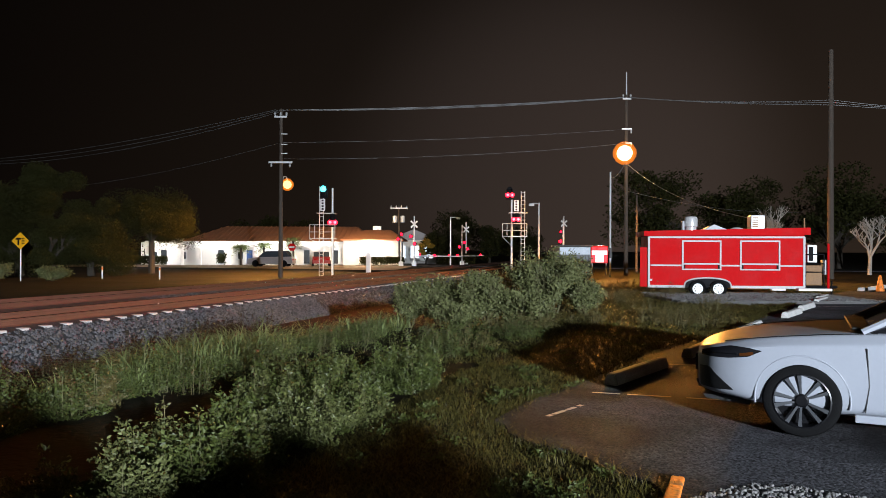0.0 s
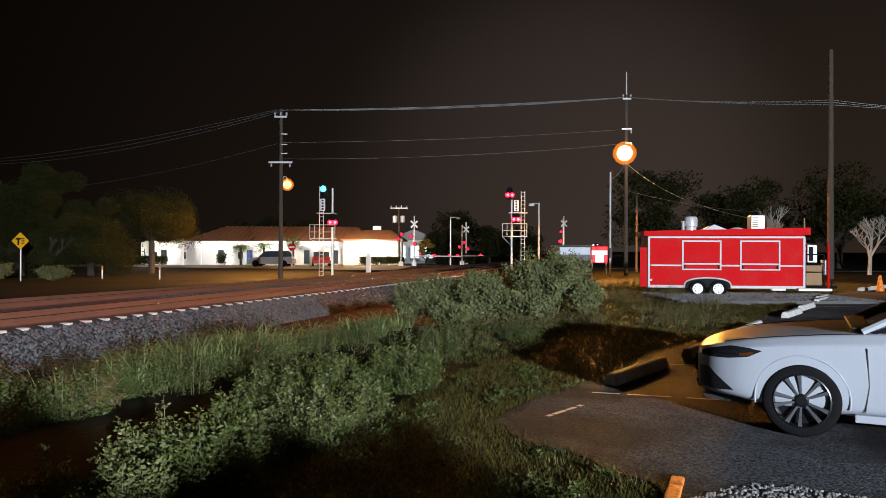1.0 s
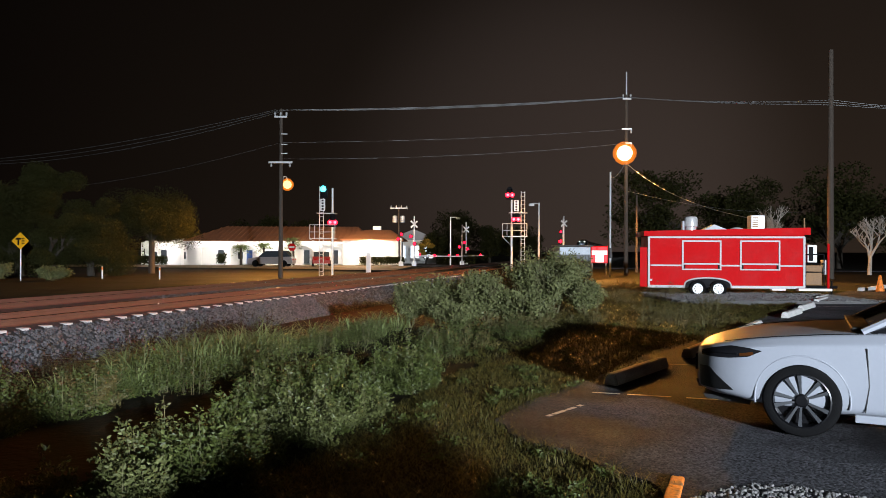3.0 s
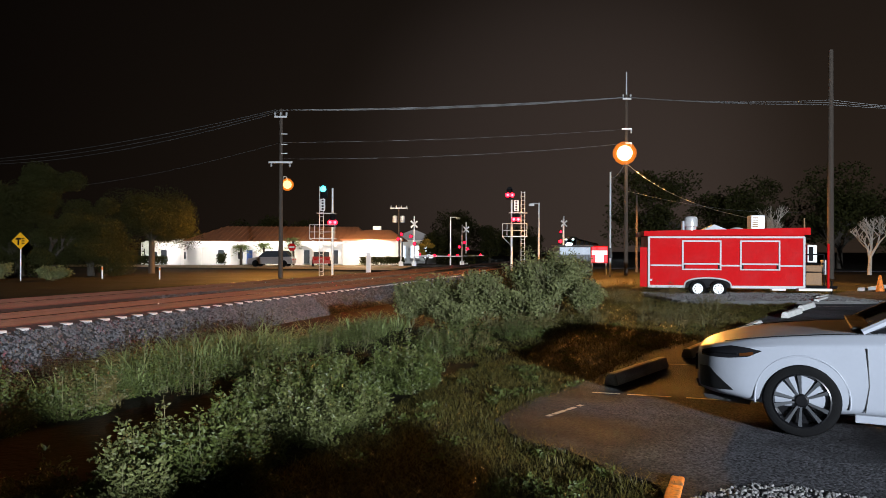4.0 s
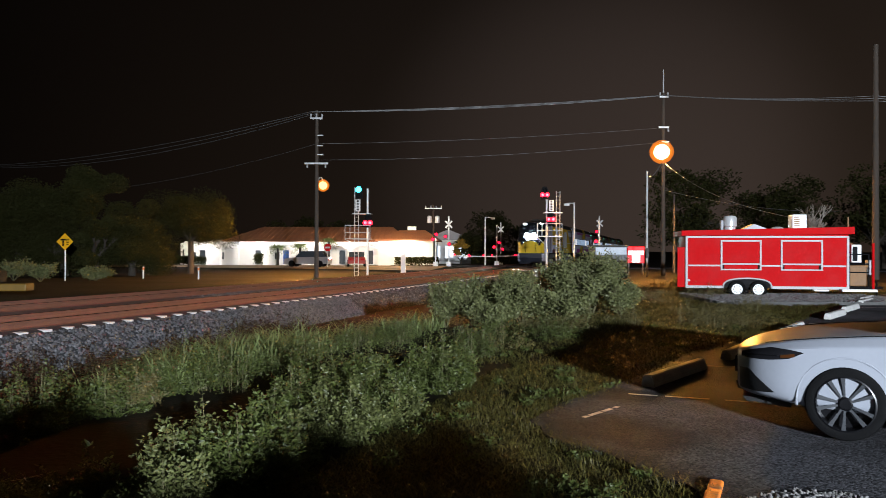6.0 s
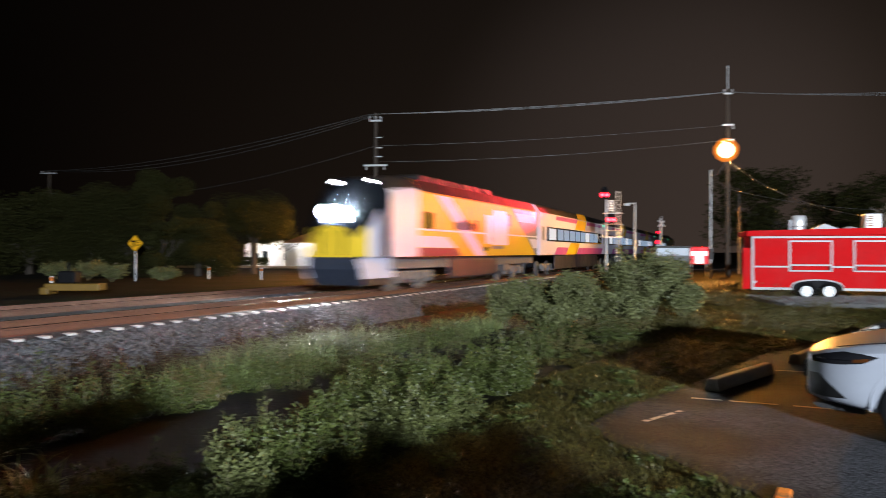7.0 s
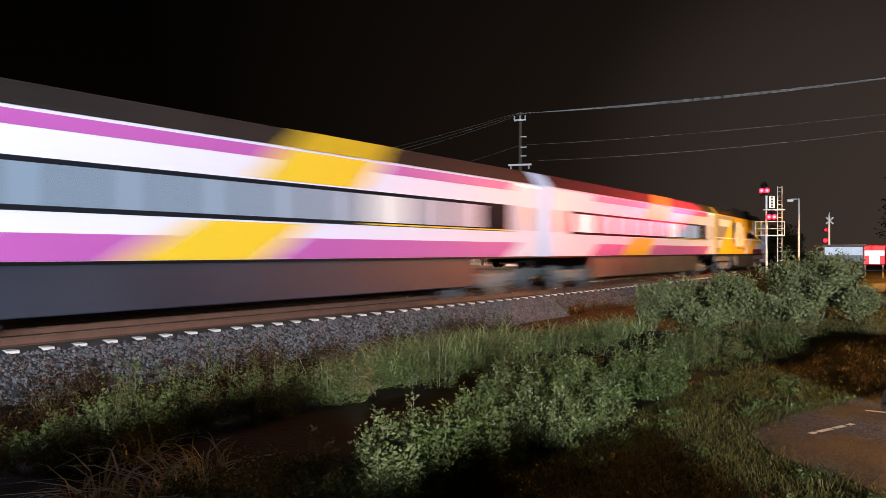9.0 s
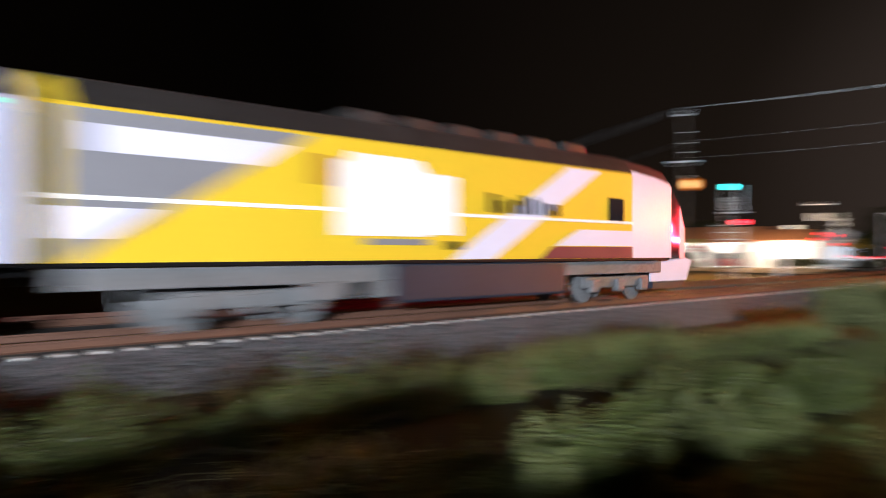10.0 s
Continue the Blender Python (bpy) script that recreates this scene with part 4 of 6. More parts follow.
pl = utility_pole(POLE_L, 11.3, "tall timber utility pole with two crossarms beside the railway", ((10.75, 0.42, (-0.38, 0.0, 0.38)), (7.7, 0.8, (-0.62, 0.62))))
for z in (9.6, 8.9, 8.3):
    bm = bmesh.new()
    box(bm, 0.05, 0.45, -0.16, -0.1, z - 0.03, z + 0.03)
    part("bracket", bm, M_GALV, pl)
pr_ = utility_pole(POLE_R, 12.6, "tall timber utility pole with steel top spike", ((12.3, 0.3, (-0.26, 0.26)), (10.2, 0.35, (0.3,)), (9.2, 0.35, (0.3,))))
bm = bmesh.new()
rod(bm, (0, 0, 12.5), (0, 0, 14.2), 0.05, 0.04, 8)
part("top_spike", bm, M_GALV, pr_, "pale steel extension")
utility_pole(POLE_FR, 14.3, "tall bare timber pole at the lot's edge", (), 0.21)
utility_pole((-56, 80), 11.0, "distant timber utility pole with a pale crossarm", ((10.7, 0.9, (-0.8, 0, 0.8)),))
sp = utility_pole((-5.1, 86), 7.0, "small timber pole with transformer cans", ((6.6, 1.0, (-0.9, -0.3, 0.3, 0.9)),), 0.13)
for x in (-0.45, 0.45):
    bm = bmesh.new()
    lathe(bm, [(0.1, 0), (0.27, 0.05), (0.27, 0.75), (0.1, 0.85)], 12, "z", (x, -0.15, 4.9))
    part("transformer", bm, M_GALV, sp, "grey transformer can", smooth=True)
utility_pole((15.6, 60), 6.2, "short bare timber post in the dark", (), 0.11)


def cable(a, b, sag, r=0.022, n=18, label="overhead power cable strung between poles"):
    a, b = Vector(a), Vector(b)
    pts = [a.lerp(b, i / n) - Vector((0, 0, sag * 4 * (i / n) * (1 - i / n))) for i in range(n + 1)]
    bm = tube(bmesh.new(), pts, r, 5)
    return tagged(part("cable", bm, M_WIRE), label, "cable", "overhead cables")


LT, RT = Vector((*POLE_L, 11.05)), Vector((*POLE_R, 12.4))
for dx, sg in ((-0.38, 0.9), (0.0, 1.15), (0.38, 1.4)):
    cable(LT + Vector((dx, -0.15, 0)), RT + Vector((dx * 0.6, -0.15, 0)), sg * 0.2, 0.02)
    cable(LT + Vector((dx, -0.15, 0)), (-56 + dx * 2, 79.9, 10.95), sg * 1.0, 0.026)
    cable(RT + Vector((dx * 0.6, -0.15, 0)), (24.2, 46.4, 11.0 + dx * 0.4), sg * 0.15, 0.02)
    cable((24.2, 46.4, 11.0 + dx * 0.4), (52, 40, 10.3 + dx * 0.4), sg * 0.8, 0.02)
cable((POLE_L[0], POLE_L[1], 8.9), (POLE_R[0], POLE_R[1], 10.2), 0.2, 0.008)
cable((POLE_L[0], POLE_L[1], 7.8), (POLE_R[0], POLE_R[1], 9.2), 0.3, 0.008)
cable((POLE_L[0], POLE_L[1], 8.9), (-56, 80, 8.4), 1.6, 0.014)
cable((LAMP_R[0] + 0.2, 50.4, 7.55), (11.62, 28.5, 2.98), 0.5, 0.016, label="looping supply cable from lamp to trailer")
cable((POLE_R[0], POLE_R[1], 5.9), (30, 62, 5.0), 0.5, 0.012)


# see-through glowing shells that draw the halo round the sodium lamps
M_HALO = bpy.data.materials.new("sodium_halo_shell")
M_HALO.use_nodes = True
hn, hl = M_HALO.node_tree.nodes, M_HALO.node_tree.links
he, ht, hm = hn.new("ShaderNodeEmission"), hn.new("ShaderNodeBsdfTransparent"), hn.new("ShaderNodeMixShader")
he.inputs["Color"].default_value, he.inputs["Strength"].default_value = (1.0, 0.24, 0.02, 1), 1.5
hm.inputs[0].default_value = 0.3
hl.new(ht.outputs[0], hm.inputs[1])
hl.new(he.outputs[0], hm.inputs[2])
hl.new(hm.outputs[0], hn["Material Output"].inputs["Surface"])


def bulb(root, at, r, material, label):
    # oversized core for the glare, two added shells for the halo
    for nm, k, mt, lb in (("lamp_globe", 0.8, material, label), ("halo_shell", 1.0, M_HALO, "thin glowing shell for the lamp's orange halo"), ("halo_shell", 1.2, M_HALO, "thin glowing shell for the lamp's orange halo")):
        bm = bmesh.new()
        q = r * k
        lathe(bm, [(q * 0.3, -q * 0.95), (q * 0.7, -q * 0.71), (q * 0.95, -q * 0.31), (q, 0), (q * 0.95, q * 0.31), (q * 0.7, q * 0.71), (q * 0.3, q * 0.95)], 24, "z", at)
        ob = part(nm, bm, mt, root, lb, smooth=True)
        ob.visible_shadow = False


M_POSTGREY = mat("dull_grey_steel", (0.07, 0.068, 0.065), 0.6, 0.2, 3, 0.2, 30, 0.05)
# sodium lamp on its thin steel post
root = thing("street_lamp", Matrix.Translation((11.34, 50.5, 0)), "thin steel lamp post with a glaring orange sodium lamp", "street lamp", "street lamps")
bm = bmesh.new()
rod(bm, (0, 0, -0.1), (0, 0, 7.05), 0.075, 0.06, 10)
part("post", bm, M_GALV, root, "galvanised thin post")
bm = bmesh.new()
tube(bm, [Vector((0, 0, 6.6)) + Vector((0.96 * t, 0, 1.0 * t * t)) for t in (0, 0.25, 0.5, 0.75, 1.0)], 0.03, 6)
part("curved_arm", bm, M_POSTGREY, root, "curved lamp arm")
bm = bmesh.new()
lathe(bm, [(0.08, 0.5), (0.16, 0.42), (0.2, 0.36)], 14, "z", (0.96, 0.3, 8.6))
part("hood", bm, M_POSTGREY, root, "metal lamp hood")
bulb(root, (0.96, 0, 8.33), 0.66, G_SODIUM, "glaring orange lamp globe")
bm = bmesh.new()
box(bm, -0.1, 0.1, -0.18, -0.06, 1.2, 1.9, 0.02)
part("meter_box", bm, M_POSTGREY, root, "grey meter box")

# sodium lamp on the left pole
root = thing("wall_lamp", Matrix.Translation((POLE_L[0], POLE_L[1], 6.0)), "orange sodium lamp on a bracket on the timber pole", "street lamp", "street lamps")
bm = bmesh.new()
tube(bm, [(0.05, 0.1, 0.3), (0.1, 0.4, 0.65), (0.17, 0.8, 0.7), (0.22, 1.0, 0.5)], 0.03, 6)
part("bracket", bm, M_GALV, root, "curved bracket")
bulb(root, (0.22, 1.0, 0.16), 0.36, G_SODIUM2, "glowing orange lamp globe")

# floodlight mast of the lot, behind the viewer
root = thing("lot_floodlight", Matrix.Translation((LOT_LAMP[0], LOT_LAMP[1] - 0.6, 0)), "steel lot lamp with a white flood head", "street lamp", "street lamps")
bm = bmesh.new()
rod(bm, (0, 0, 0), (0, 0, 6.65), 0.1, 0.07, 12)
part("post", bm, M_GALV, root, "steel post")
bm = bmesh.new()
box(bm, -0.25, 0.25, -0.05, 0.75, 6.65, 6.8, 0.03)
part("flood_head", bm, M_BLACK, root, "dark flat lamp head")

# ---- railway signals ----
def signal_mast(at, mast, ladder, up, low, h, upper, label, group="railway signals"):
    z0 = ground_at(*at)
    root = thing("railway_signal", Matrix.Translation((*at, z0)), label, "railway signal", group)
    bm = bmesh.new()
    rod(bm, (mast, 0, -0.1), (mast, 0, h), 0.085, 0.075, 12)
    part("mast", bm, M_GALV, root, "galvanised mast", smooth=True)
    bm = bmesh.new()
    for dx in (-0.14, 0.14):
        rod(bm, (ladder + dx, -0.1, 0), (ladder + dx, -0.1, h + 0.1), 0.028, 0.028, 6)
    for i in range(int(h / 0.3)):
        rod(bm, (ladder - 0.14, -0.1, 0.3 + i * 0.3), (ladder + 0.14, -0.1, 0.3 + i * 0.3), 0.014, 0.014, 5)
    part("ladder", bm, M_GALV, root, "steel ladder")
    for z in (2.9, 4.7):
        bm = bmesh.new()
        box(bm, min(mast, ladder) - 0.25, max(mast, ladder) + 0.3, -0.55, 0.35, z, z + 0.05, 0.01)
        pf = part("platform", bm, M_GALV, root, "grating platform")
        if z < 4:
            bm = bmesh.new()
            xs = [min(mast, ladder) - 0.75, min(mast, ladder) - 0.4, min(mast, ladder) - 0.05, max(mast, ladder) + 0.25]
            for x in xs:
                rod(bm, (x, -0.55, z), (x, -0.55, z + 1.0), 0.025, 0.025, 6)
            for zz in (z + 0.05, z + 0.5, z + 1.0):
                rod(bm, (xs[0], -0.55, zz), (xs[-1], -0.55, zz), 0.025, 0.025, 6)
            rod(bm, (xs[0], -0.55, z), (mast, 0, z - 0.7), 0.025, 0.025, 6)
            part("railing", bm, M_GALV, pf, "pipe railing")
    for (x, z), kind in ((up, upper), (low, "red")):
        bm = bmesh.new()
        prism(bm, [(x - 0.26, z - 0.45), (x + 0.26, z - 0.45), (x + 0.26, z + 0.3), (x + 0.12, z + 0.52), (x - 0.12, z + 0.52), (x - 0.26, z + 0.3)], -0.28, -0.2)
        hd = part("signal_head", bm, M_BLACK, root, "black signal head backing")
        for k, zz in enumerate((z + 0.22, z - 0.18)):
            bm = bmesh.new()
            lathe(bm, [(0.11, 0.0), (0.14, -0.02), (0.15, -0.3)], 14, "y", (x, -0.28, zz))
            bmesh.ops.delete(bm, geom=[f for f in bm.faces if len(f.verts) > 4], context="FACES_ONLY")
            part("visor", bm, M_BLACK, hd, "black visor hood")
        if kind == "red":
            for dx in (-0.17, 0.17):
                bm = bmesh.new()
                lathe(bm, [(0.05, -0.02), (0.18, 0.0), (0.15, 0.05)], 16, "y", (x + dx, -0.46, z - 0.12))
                part("lens", bm, G_RED, hd, "lit red lens")
                bm = bmesh.new()
                lathe(bm, [(0.03, -0.02), (0.1, 0.0), (0.08, 0.05)], 12, "y", (x + dx, -0.5, z - 0.12))
                part("lens_core", bm, G_REDHOT, hd, "glaring lens centre")
        else:
            bm = bmesh.new()
            lathe(bm, [(0.05, -0.02), (0.21, 0.0), (0.18, 0.05)], 16, "y", (x - 0.02, -0.46, z + 0.2))
            part("lens", bm, G_TEAL, hd, "lit green lens")
    bm = bmesh.new()
    x = (up[0] + ladder) / 2
    box(bm, x - 0.18, x + 0.18, -0.2, -0.16, up[1] - 1.35, up[1] - 0.5, 0.01)
    pt = part("number_plate", bm, M_WHITE, root, "white plate with dark marks")
    for k in range(4):
        bm = bmesh.new()
        box(bm, x - 0.07, x + 0.07, -0.222, -0.204, up[1] - 1.27 + k * 0.2, up[1] - 1.15 + k * 0.2)
        part("mark", bm, M_BLACK, pt)
    bm = bmesh.new()
    box(bm, mast - 0.3, mast + 0.3, -0.3, 0.3, -0.15, 0.12, 0.03)
    part("footing", bm, M_CONC, root, "concrete footing")
    return root


signal_mast(SIGNAL_L, 0.03, -0.75, (-0.55, 6.25), (0.1, 4.2), 6.55, "green", "steel signal mast with a green light over a red one")
signal_mast(SIGNAL_R, 0.0, 0.85, (-0.18, 6.2), (0.28, 4.35), 6.3, "red", "steel signal mast with two lit pairs of red lights")


def crossing_signal(x, y, h, lights, crossbuck=False, gate=0, lampz=None):
    root = thing("crossing_signal", Matrix.Translation((x, y, 0)), "white crossing signal post with lit red lamps", "crossing signal", "level crossing signals")
    bm = bmesh.new()
    rod(bm, (0, 0, 0), (0, 0, h), 0.08, 0.07, 10)
    part("post", bm, M_GALV, root, "pale post")
    bm = bmesh.new()
    box(bm, -0.25, 0.25, -0.25, 0.25, 0, 0.5, 0.04)
    part("base_box", bm, M_GALV, root, "steel base")
    for dx, z in lights:
        bm = bmesh.new()
        lathe(bm, [(0.21, 0.0), (0.22, 0.03)], 16, "y", (dx, -0.14, z))
        d = part("backboard", bm, M_BLACK, root, "round black backboard")
        bm = bmesh.new()
        lathe(bm, [(0.05, -0.03), (0.15, 0.0), (0.13, 0.05)], 14, "y", (dx, -0.22, z))
        part("lens", bm, G_RED, d, "lit red lens")
    if crossbuck:
        for a in (45, -45):
            bm = bmesh.new()
            box(bm, -0.5, 0.5, -0.012, 0.012, -0.08, 0.08, 0, 0, pose(0, -0.12 - (0.03 if a > 0 else 0), h - 0.9, 0, a, 0))
            part("crossbuck", bm, M_WHITE, root, "white crossed board")
    if gate:
        bm = bmesh.new()
        rod(bm, (0, -0.3, 1.0), (gate, -0.3, 1.15), 0.06, 0.03, 6)
        arm = part("gate_arm", bm, M_WHITE, root, "lowered white gate arm")
        for f in (0.3, 0.62, 0.95):
            bm = bmesh.new()
            lathe(bm, [(0.03, -0.03), (0.11, 0.0), (0.09, 0.05)], 12, "y", (gate * f, -0.38, 1.1 + 0.15 * f))
            part("gate_lamp", bm, G_RED, arm, "small lit red gate lamp")
    return root


crossing_signal(-3.1, 80, 5.4, ((-0.35, 3.2), (0.05, 2.4)), True, 7.5)
crossing_signal(-4.45, 79, 3.0, ((0.05, 3.4), (-0.3, 2.9)))
crossing_signal(2.15, 84, 4.6, ((-0.3, 2.1), (0.25, 2.6)), False, -5)
crossing_signal(2.85, 92, 5.2, ((0.2, 1.9),), True)
crossing_signal(10.35, 64, 4.5, ((-0.3, 2.5),))
crossing_signal(14.6, 90, 5.9, ((-0.4, 4.0),), True)


def lamp_post(x, y, h, arm):
    root = thing("lamp_post", Matrix.Translation((x, y, 0)), "pale steel lamp post with a short arm, unlit", "street lamp", "lamp posts")
    bm = bmesh.new()
    rod(bm, (0, 0, 0), (0, 0, h), 0.09, 0.07, 10)
    rod(bm, (0, 0, h - 0.06), (arm, 0, h - 0.06), 0.05, 0.05, 8)
    part("post", bm, M_GALV, root, "pale steel post and arm")
    bm = bmesh.new()
    box(bm, arm - 0.25, arm + 0.2, -0.15, 0.15, h - 0.28, h - 0.06, 0.05)
    part("head", bm, M_WHITE, root, "pale lamp head")


lamp_post(8.1, 63, 5.75, -0.6)
lamp_post(0.85, 84, 5.5, 0.9)


# road over the railway and far verge
bm = bmesh.new()
q = [line(70, -30, 0.05), line(76, -30, 0.05), line(86, 60, 0.05), line(80, 60, 0.05)]
bm.faces.new([bm.verts.new(p) for p in q])
bmesh.ops.recalc_face_normals(bm, faces=bm.faces)
bmesh.ops.solidify(bm, geom=bm.faces[:], thickness=0.12)
tagged(part("road", bm, M_ASPHALT), "dark wet road over the level crossing", "road", kind="structure")
M_DIRT = mat("sandy_verge", (0.26, 0.17, 0.08), 0.95, 0, 0.4, 0.35, 8, 0.5, second=(0.10, 0.09, 0.03))
bm = bmesh.new()
ring = []
for i in range(40):
    t = i / 39
    x = -40 + 36 * t
    ring.append((x, 71.0 - 10 * t * t + noise.noise(Vector((x * 0.3, 0, 0))) * 1.2))
ring += [(-3, 82), (-44, 82)]
bm.faces.new([bm.verts.new((x, y, 0.03)) for x, y in ring])
bmesh.ops.recalc_face_normals(bm, faces=bm.faces)
bmesh.ops.triangulate(bm, faces=bm.faces)
tagged(part("verge", bm, M_DIRT), "sandy orange-lit verge before the building", "ground", kind="structure")

# ---- low white building ----
M_DOORG = mat("shop_glass", (0.05, 0.06, 0.07), 0.1, 0, 1, 0.1, 10, 0)
M_BLUE = mat("blue_poster", (0.05, 0.12, 0.4), 0.5, 0, 3, 0.2, 10, 0)
root = thing("shop_building", Matrix.Translation((0, 85, 0)), "long low white stucco shop building with arches and tiled hip roof", "building")
bm = bmesh.new()
box(bm, -34.3, -5.2, 0.6, 12, -0.1, 2.7, 0.03)
part("wall", bm, M_STUCCO, root, "white stucco wall")
bm = bmesh.new()
e = [(-29.6, -1.2, 2.62), (-8.3, -1.2, 2.62), (-8.3, 13, 2.62), (-29.6, 13, 2.62)]
rg = [(-26.5, 6, 4.55), (-10.4, 6, 4.55)]
v = [bm.verts.new(p) for p in e + rg]
for f in ((0, 1, 5, 4), (1, 2, 5), (2, 3, 4, 5), (3, 0, 4)):
    bm.faces.new([v[i] for i in f])
bmesh.ops.recalc_face_normals(bm, faces=bm.faces)
bmesh.ops.solidify(bm, geom=bm.faces[:], thickness=0.14)
roof = part("roof", bm, M_ROOFTILE, root, "orange-brown tiled hip roof")
for i in range(36):
    x = -29.2 + i * 0.59
    top = 1.0 if -26.5 < x < -10.4 else ((x + 29.6) / 3.1 if x < -20 else (-8.3 - x) / 2.1)
    bm = bmesh.new()
    rod(bm, (x, -1.2, 2.66), (x, -1.2 + 7.2 * max(top, 0.05), 2.66 + 1.93 * max(top, 0.05)), 0.05, 0.05, 5)
    part("tile_rib", bm, M_ROOFTILE, roof)
bm = bmesh.new()
e = [(-11.5, -2.2, 2.9), (-4.4, -2.2, 2.9), (-4.4, 8, 2.9), (-11.5, 8, 2.9), (-9.2, 3, 4.1), (-6.2, 3, 4.1)]
v = [bm.verts.new(p) for p in e]
for f in ((0, 1, 5, 4), (1, 2, 5), (2, 3, 4, 5), (3, 0, 4)):
    bm.faces.new([v[i] for i in f])
bmesh.ops.recalc_face_normals(bm, faces=bm.faces)
bmesh.ops.solidify(bm, geom=bm.faces[:], thickness=0.14)
part("wing_roof", bm, M_ROOFTILE, root, "tiled roof of the wing")
bm = bmesh.new()
box(bm, -11.2, -5.0, -1.6, 0.62, -0.1, 2.8, 0.03)
part("wing_wall", bm, M_STUCCO, root, "cream stucco wing wall")
bm = bmesh.new()
box(bm, -29.6, -8.3, -1.32, -1.18, 2.45, 2.66, 0.02)
part("fascia", bm, M_WHITE, root, "white eave board")
# arcade: panels with arched heads on piers
for i in range(7):
    x0 = -34.2 + i * 3.28
    bm = bmesh.new()
    w = 3.28
    arc = [(x0 + 0.22 + (w - 0.44) * k / 12, 1.75 + 0.42 * math.sin(math.pi * k / 12)) for k in range(13)]
    prism(bm, [(x0, 2.5), (x0, 0), (x0 + 0.22, 0)] + arc + [(x0 + w - 0.22, 0), (x0 + w - 0.002, 0), (x0 + w - 0.002, 2.5)], -0.62, -0.42)
    part("arcade_bay", bm, M_STUCCO, root, "white arched bay on piers")
    bm = bmesh.new()
    n = [(x0 + 0.1 + (w - 0.2) * k / 14, 1.92 + 0.42 * math.sin(math.pi * k / 14)) for k in range(15)]
    tube(bm, [(x, -0.64, z) for x, z in n], 0.05, 5)
    part("arch_moulding", bm, M_WHITE, root, "pale arch moulding")
    for k, (dx, w2, z0, z1) in enumerate(((0.75, 0.7, 0.55, 1.5), (1.75, 0.8, 0.05, 1.75))):
        if (i + k) % 3 == 2:
            continue
        bm = bmesh.new()
        box(bm, x0 + dx, x0 + dx + w2, 0.53, 0.6, z0, z1, 0.015)
        wd = part("window" if k == 0 else "shop_door", bm, M_WHITE, root, "white framed opening")
        bm = bmesh.new()
        box(bm, x0 + dx + 0.07, x0 + dx + w2 - 0.07, 0.5, 0.526, z0 + 0.07, z1 - 0.07)
        part("pane", bm, M_BLUE if (i, k) in ((3, 1), (6, 0)) else M_DOORG, wd, "dark glazing")
bm = bmesh.new()
box(bm, -30.4, -29.3, -1.6, -0.7, -0.1, 3.0, 0.04)
part("pylon", bm, M_WHITE, root, "bright white entrance pylon")
for x in (-7.6, -9.6):
    bm = bmesh.new()
    box(bm, x, x + 1.2, -1.68, -1.62, 0.6, 1.7, 0.01)
    part("shutter", bm, M_STUCCO, root, "pale shutter")
bm = bmesh.new()
box(bm, -8.4, -7.4, 4, 5, 4.0, 4.6, 0.05)
part("roof_unit", bm, M_GALV, root, "grey roof unit")

root = thing("corner_store", Matrix.Translation((-3.9, 99, 0)), "small pale blue store beyond the crossing with bright front", "building")
bm = bmesh.new()
box(bm, -3, 3, 0, 6, -0.1, 3.2, 0.04)
part("wall", bm, M_STUCCO, root)
bm = bmesh.new()
prism(bm, [(-3.4, 3.1), (3.4, 3.1), (0, 4.5)], -0.4, 6.4)
part("roof", bm, M_TGREY, root, "dark gable roof")
for x in (-2.2, -0.4, 1.4):
    bm = bmesh.new()
    box(bm, x, x + 1.1, -0.05, 0.0, 0.7, 2.3, 0.01)
    part("window", bm, glow("store_window", (0.75, 0.85, 1.0), 1.6) if x < -2 else bpy.data.materials["store_window"], root, "bright lit window")

# hedges
for x, y, w, h in ((-6.5, 79.5, 4.6, 0.9), (1.5, 88, 4.5, 1.2), (-31.5, 80, 3.5, 0.9), (-24.5, 82.4, 0.9, 1.2)):
    n = int(1500 * w / 4)
    pts = np.stack([rng.uniform(-w, w, n) * 0.5, rng.uniform(-0.5, 0.5, n), rng.uniform(0, 1, n) ** 0.6 * h], 1)
    root = thing("hedge", Matrix.Translation((x, y, 0)), "low dark clipped hedge before the building", "hedge", "hedges")
    leaf_mesh("foliage", pts, rng.uniform(0.15, 0.3, n), LEAF_TREE, root)


# ---- parked cars far off ----
def far_car(x, y, rz, paint, label, tall=1.5):
    root = thing("parked_car", pose(x, y, 0.03, 0, 0, rz), label, "car", "parked cars")
    bm = bmesh.new()
    prism(bm, [(-2.2, 0.3), (2.2, 0.3), (2.25, 0.6), (2.1, 0.82), (1.2, 0.95), (-2.1, 1.0), (-2.25, 0.7)], -0.88, 0.88)
    part("body", bm, paint, root)
    bm = bmesh.new()
    prism(bm, [(1.15, 0.94), (0.5, tall - 0.05), (-1.5, tall), (-2.05, 0.98)], -0.78, 0.78)
    part("cabin", bm, M_DOORG, root, "dark glazed cabin")
    for wx in (-1.4, 1.4):
        for wy in (-0.85, 0.85):
            bm = bmesh.new()
            lathe(bm, [(0.2, -0.1), (0.33, -0.1), (0.33, 0.1), (0.2, 0.1)], 16, "y", (wx, wy, 0.33))
            part("wheel", bm, M_RUBBER, root)
    for wy in (-0.6, 0.6):
        bm = bmesh.new()
        box(bm, -2.28, -2.2, wy - 0.15, wy + 0.15, 0.65, 0.8)
        part("tail_lamp", bm, M_RED, root, "red tail lamp")


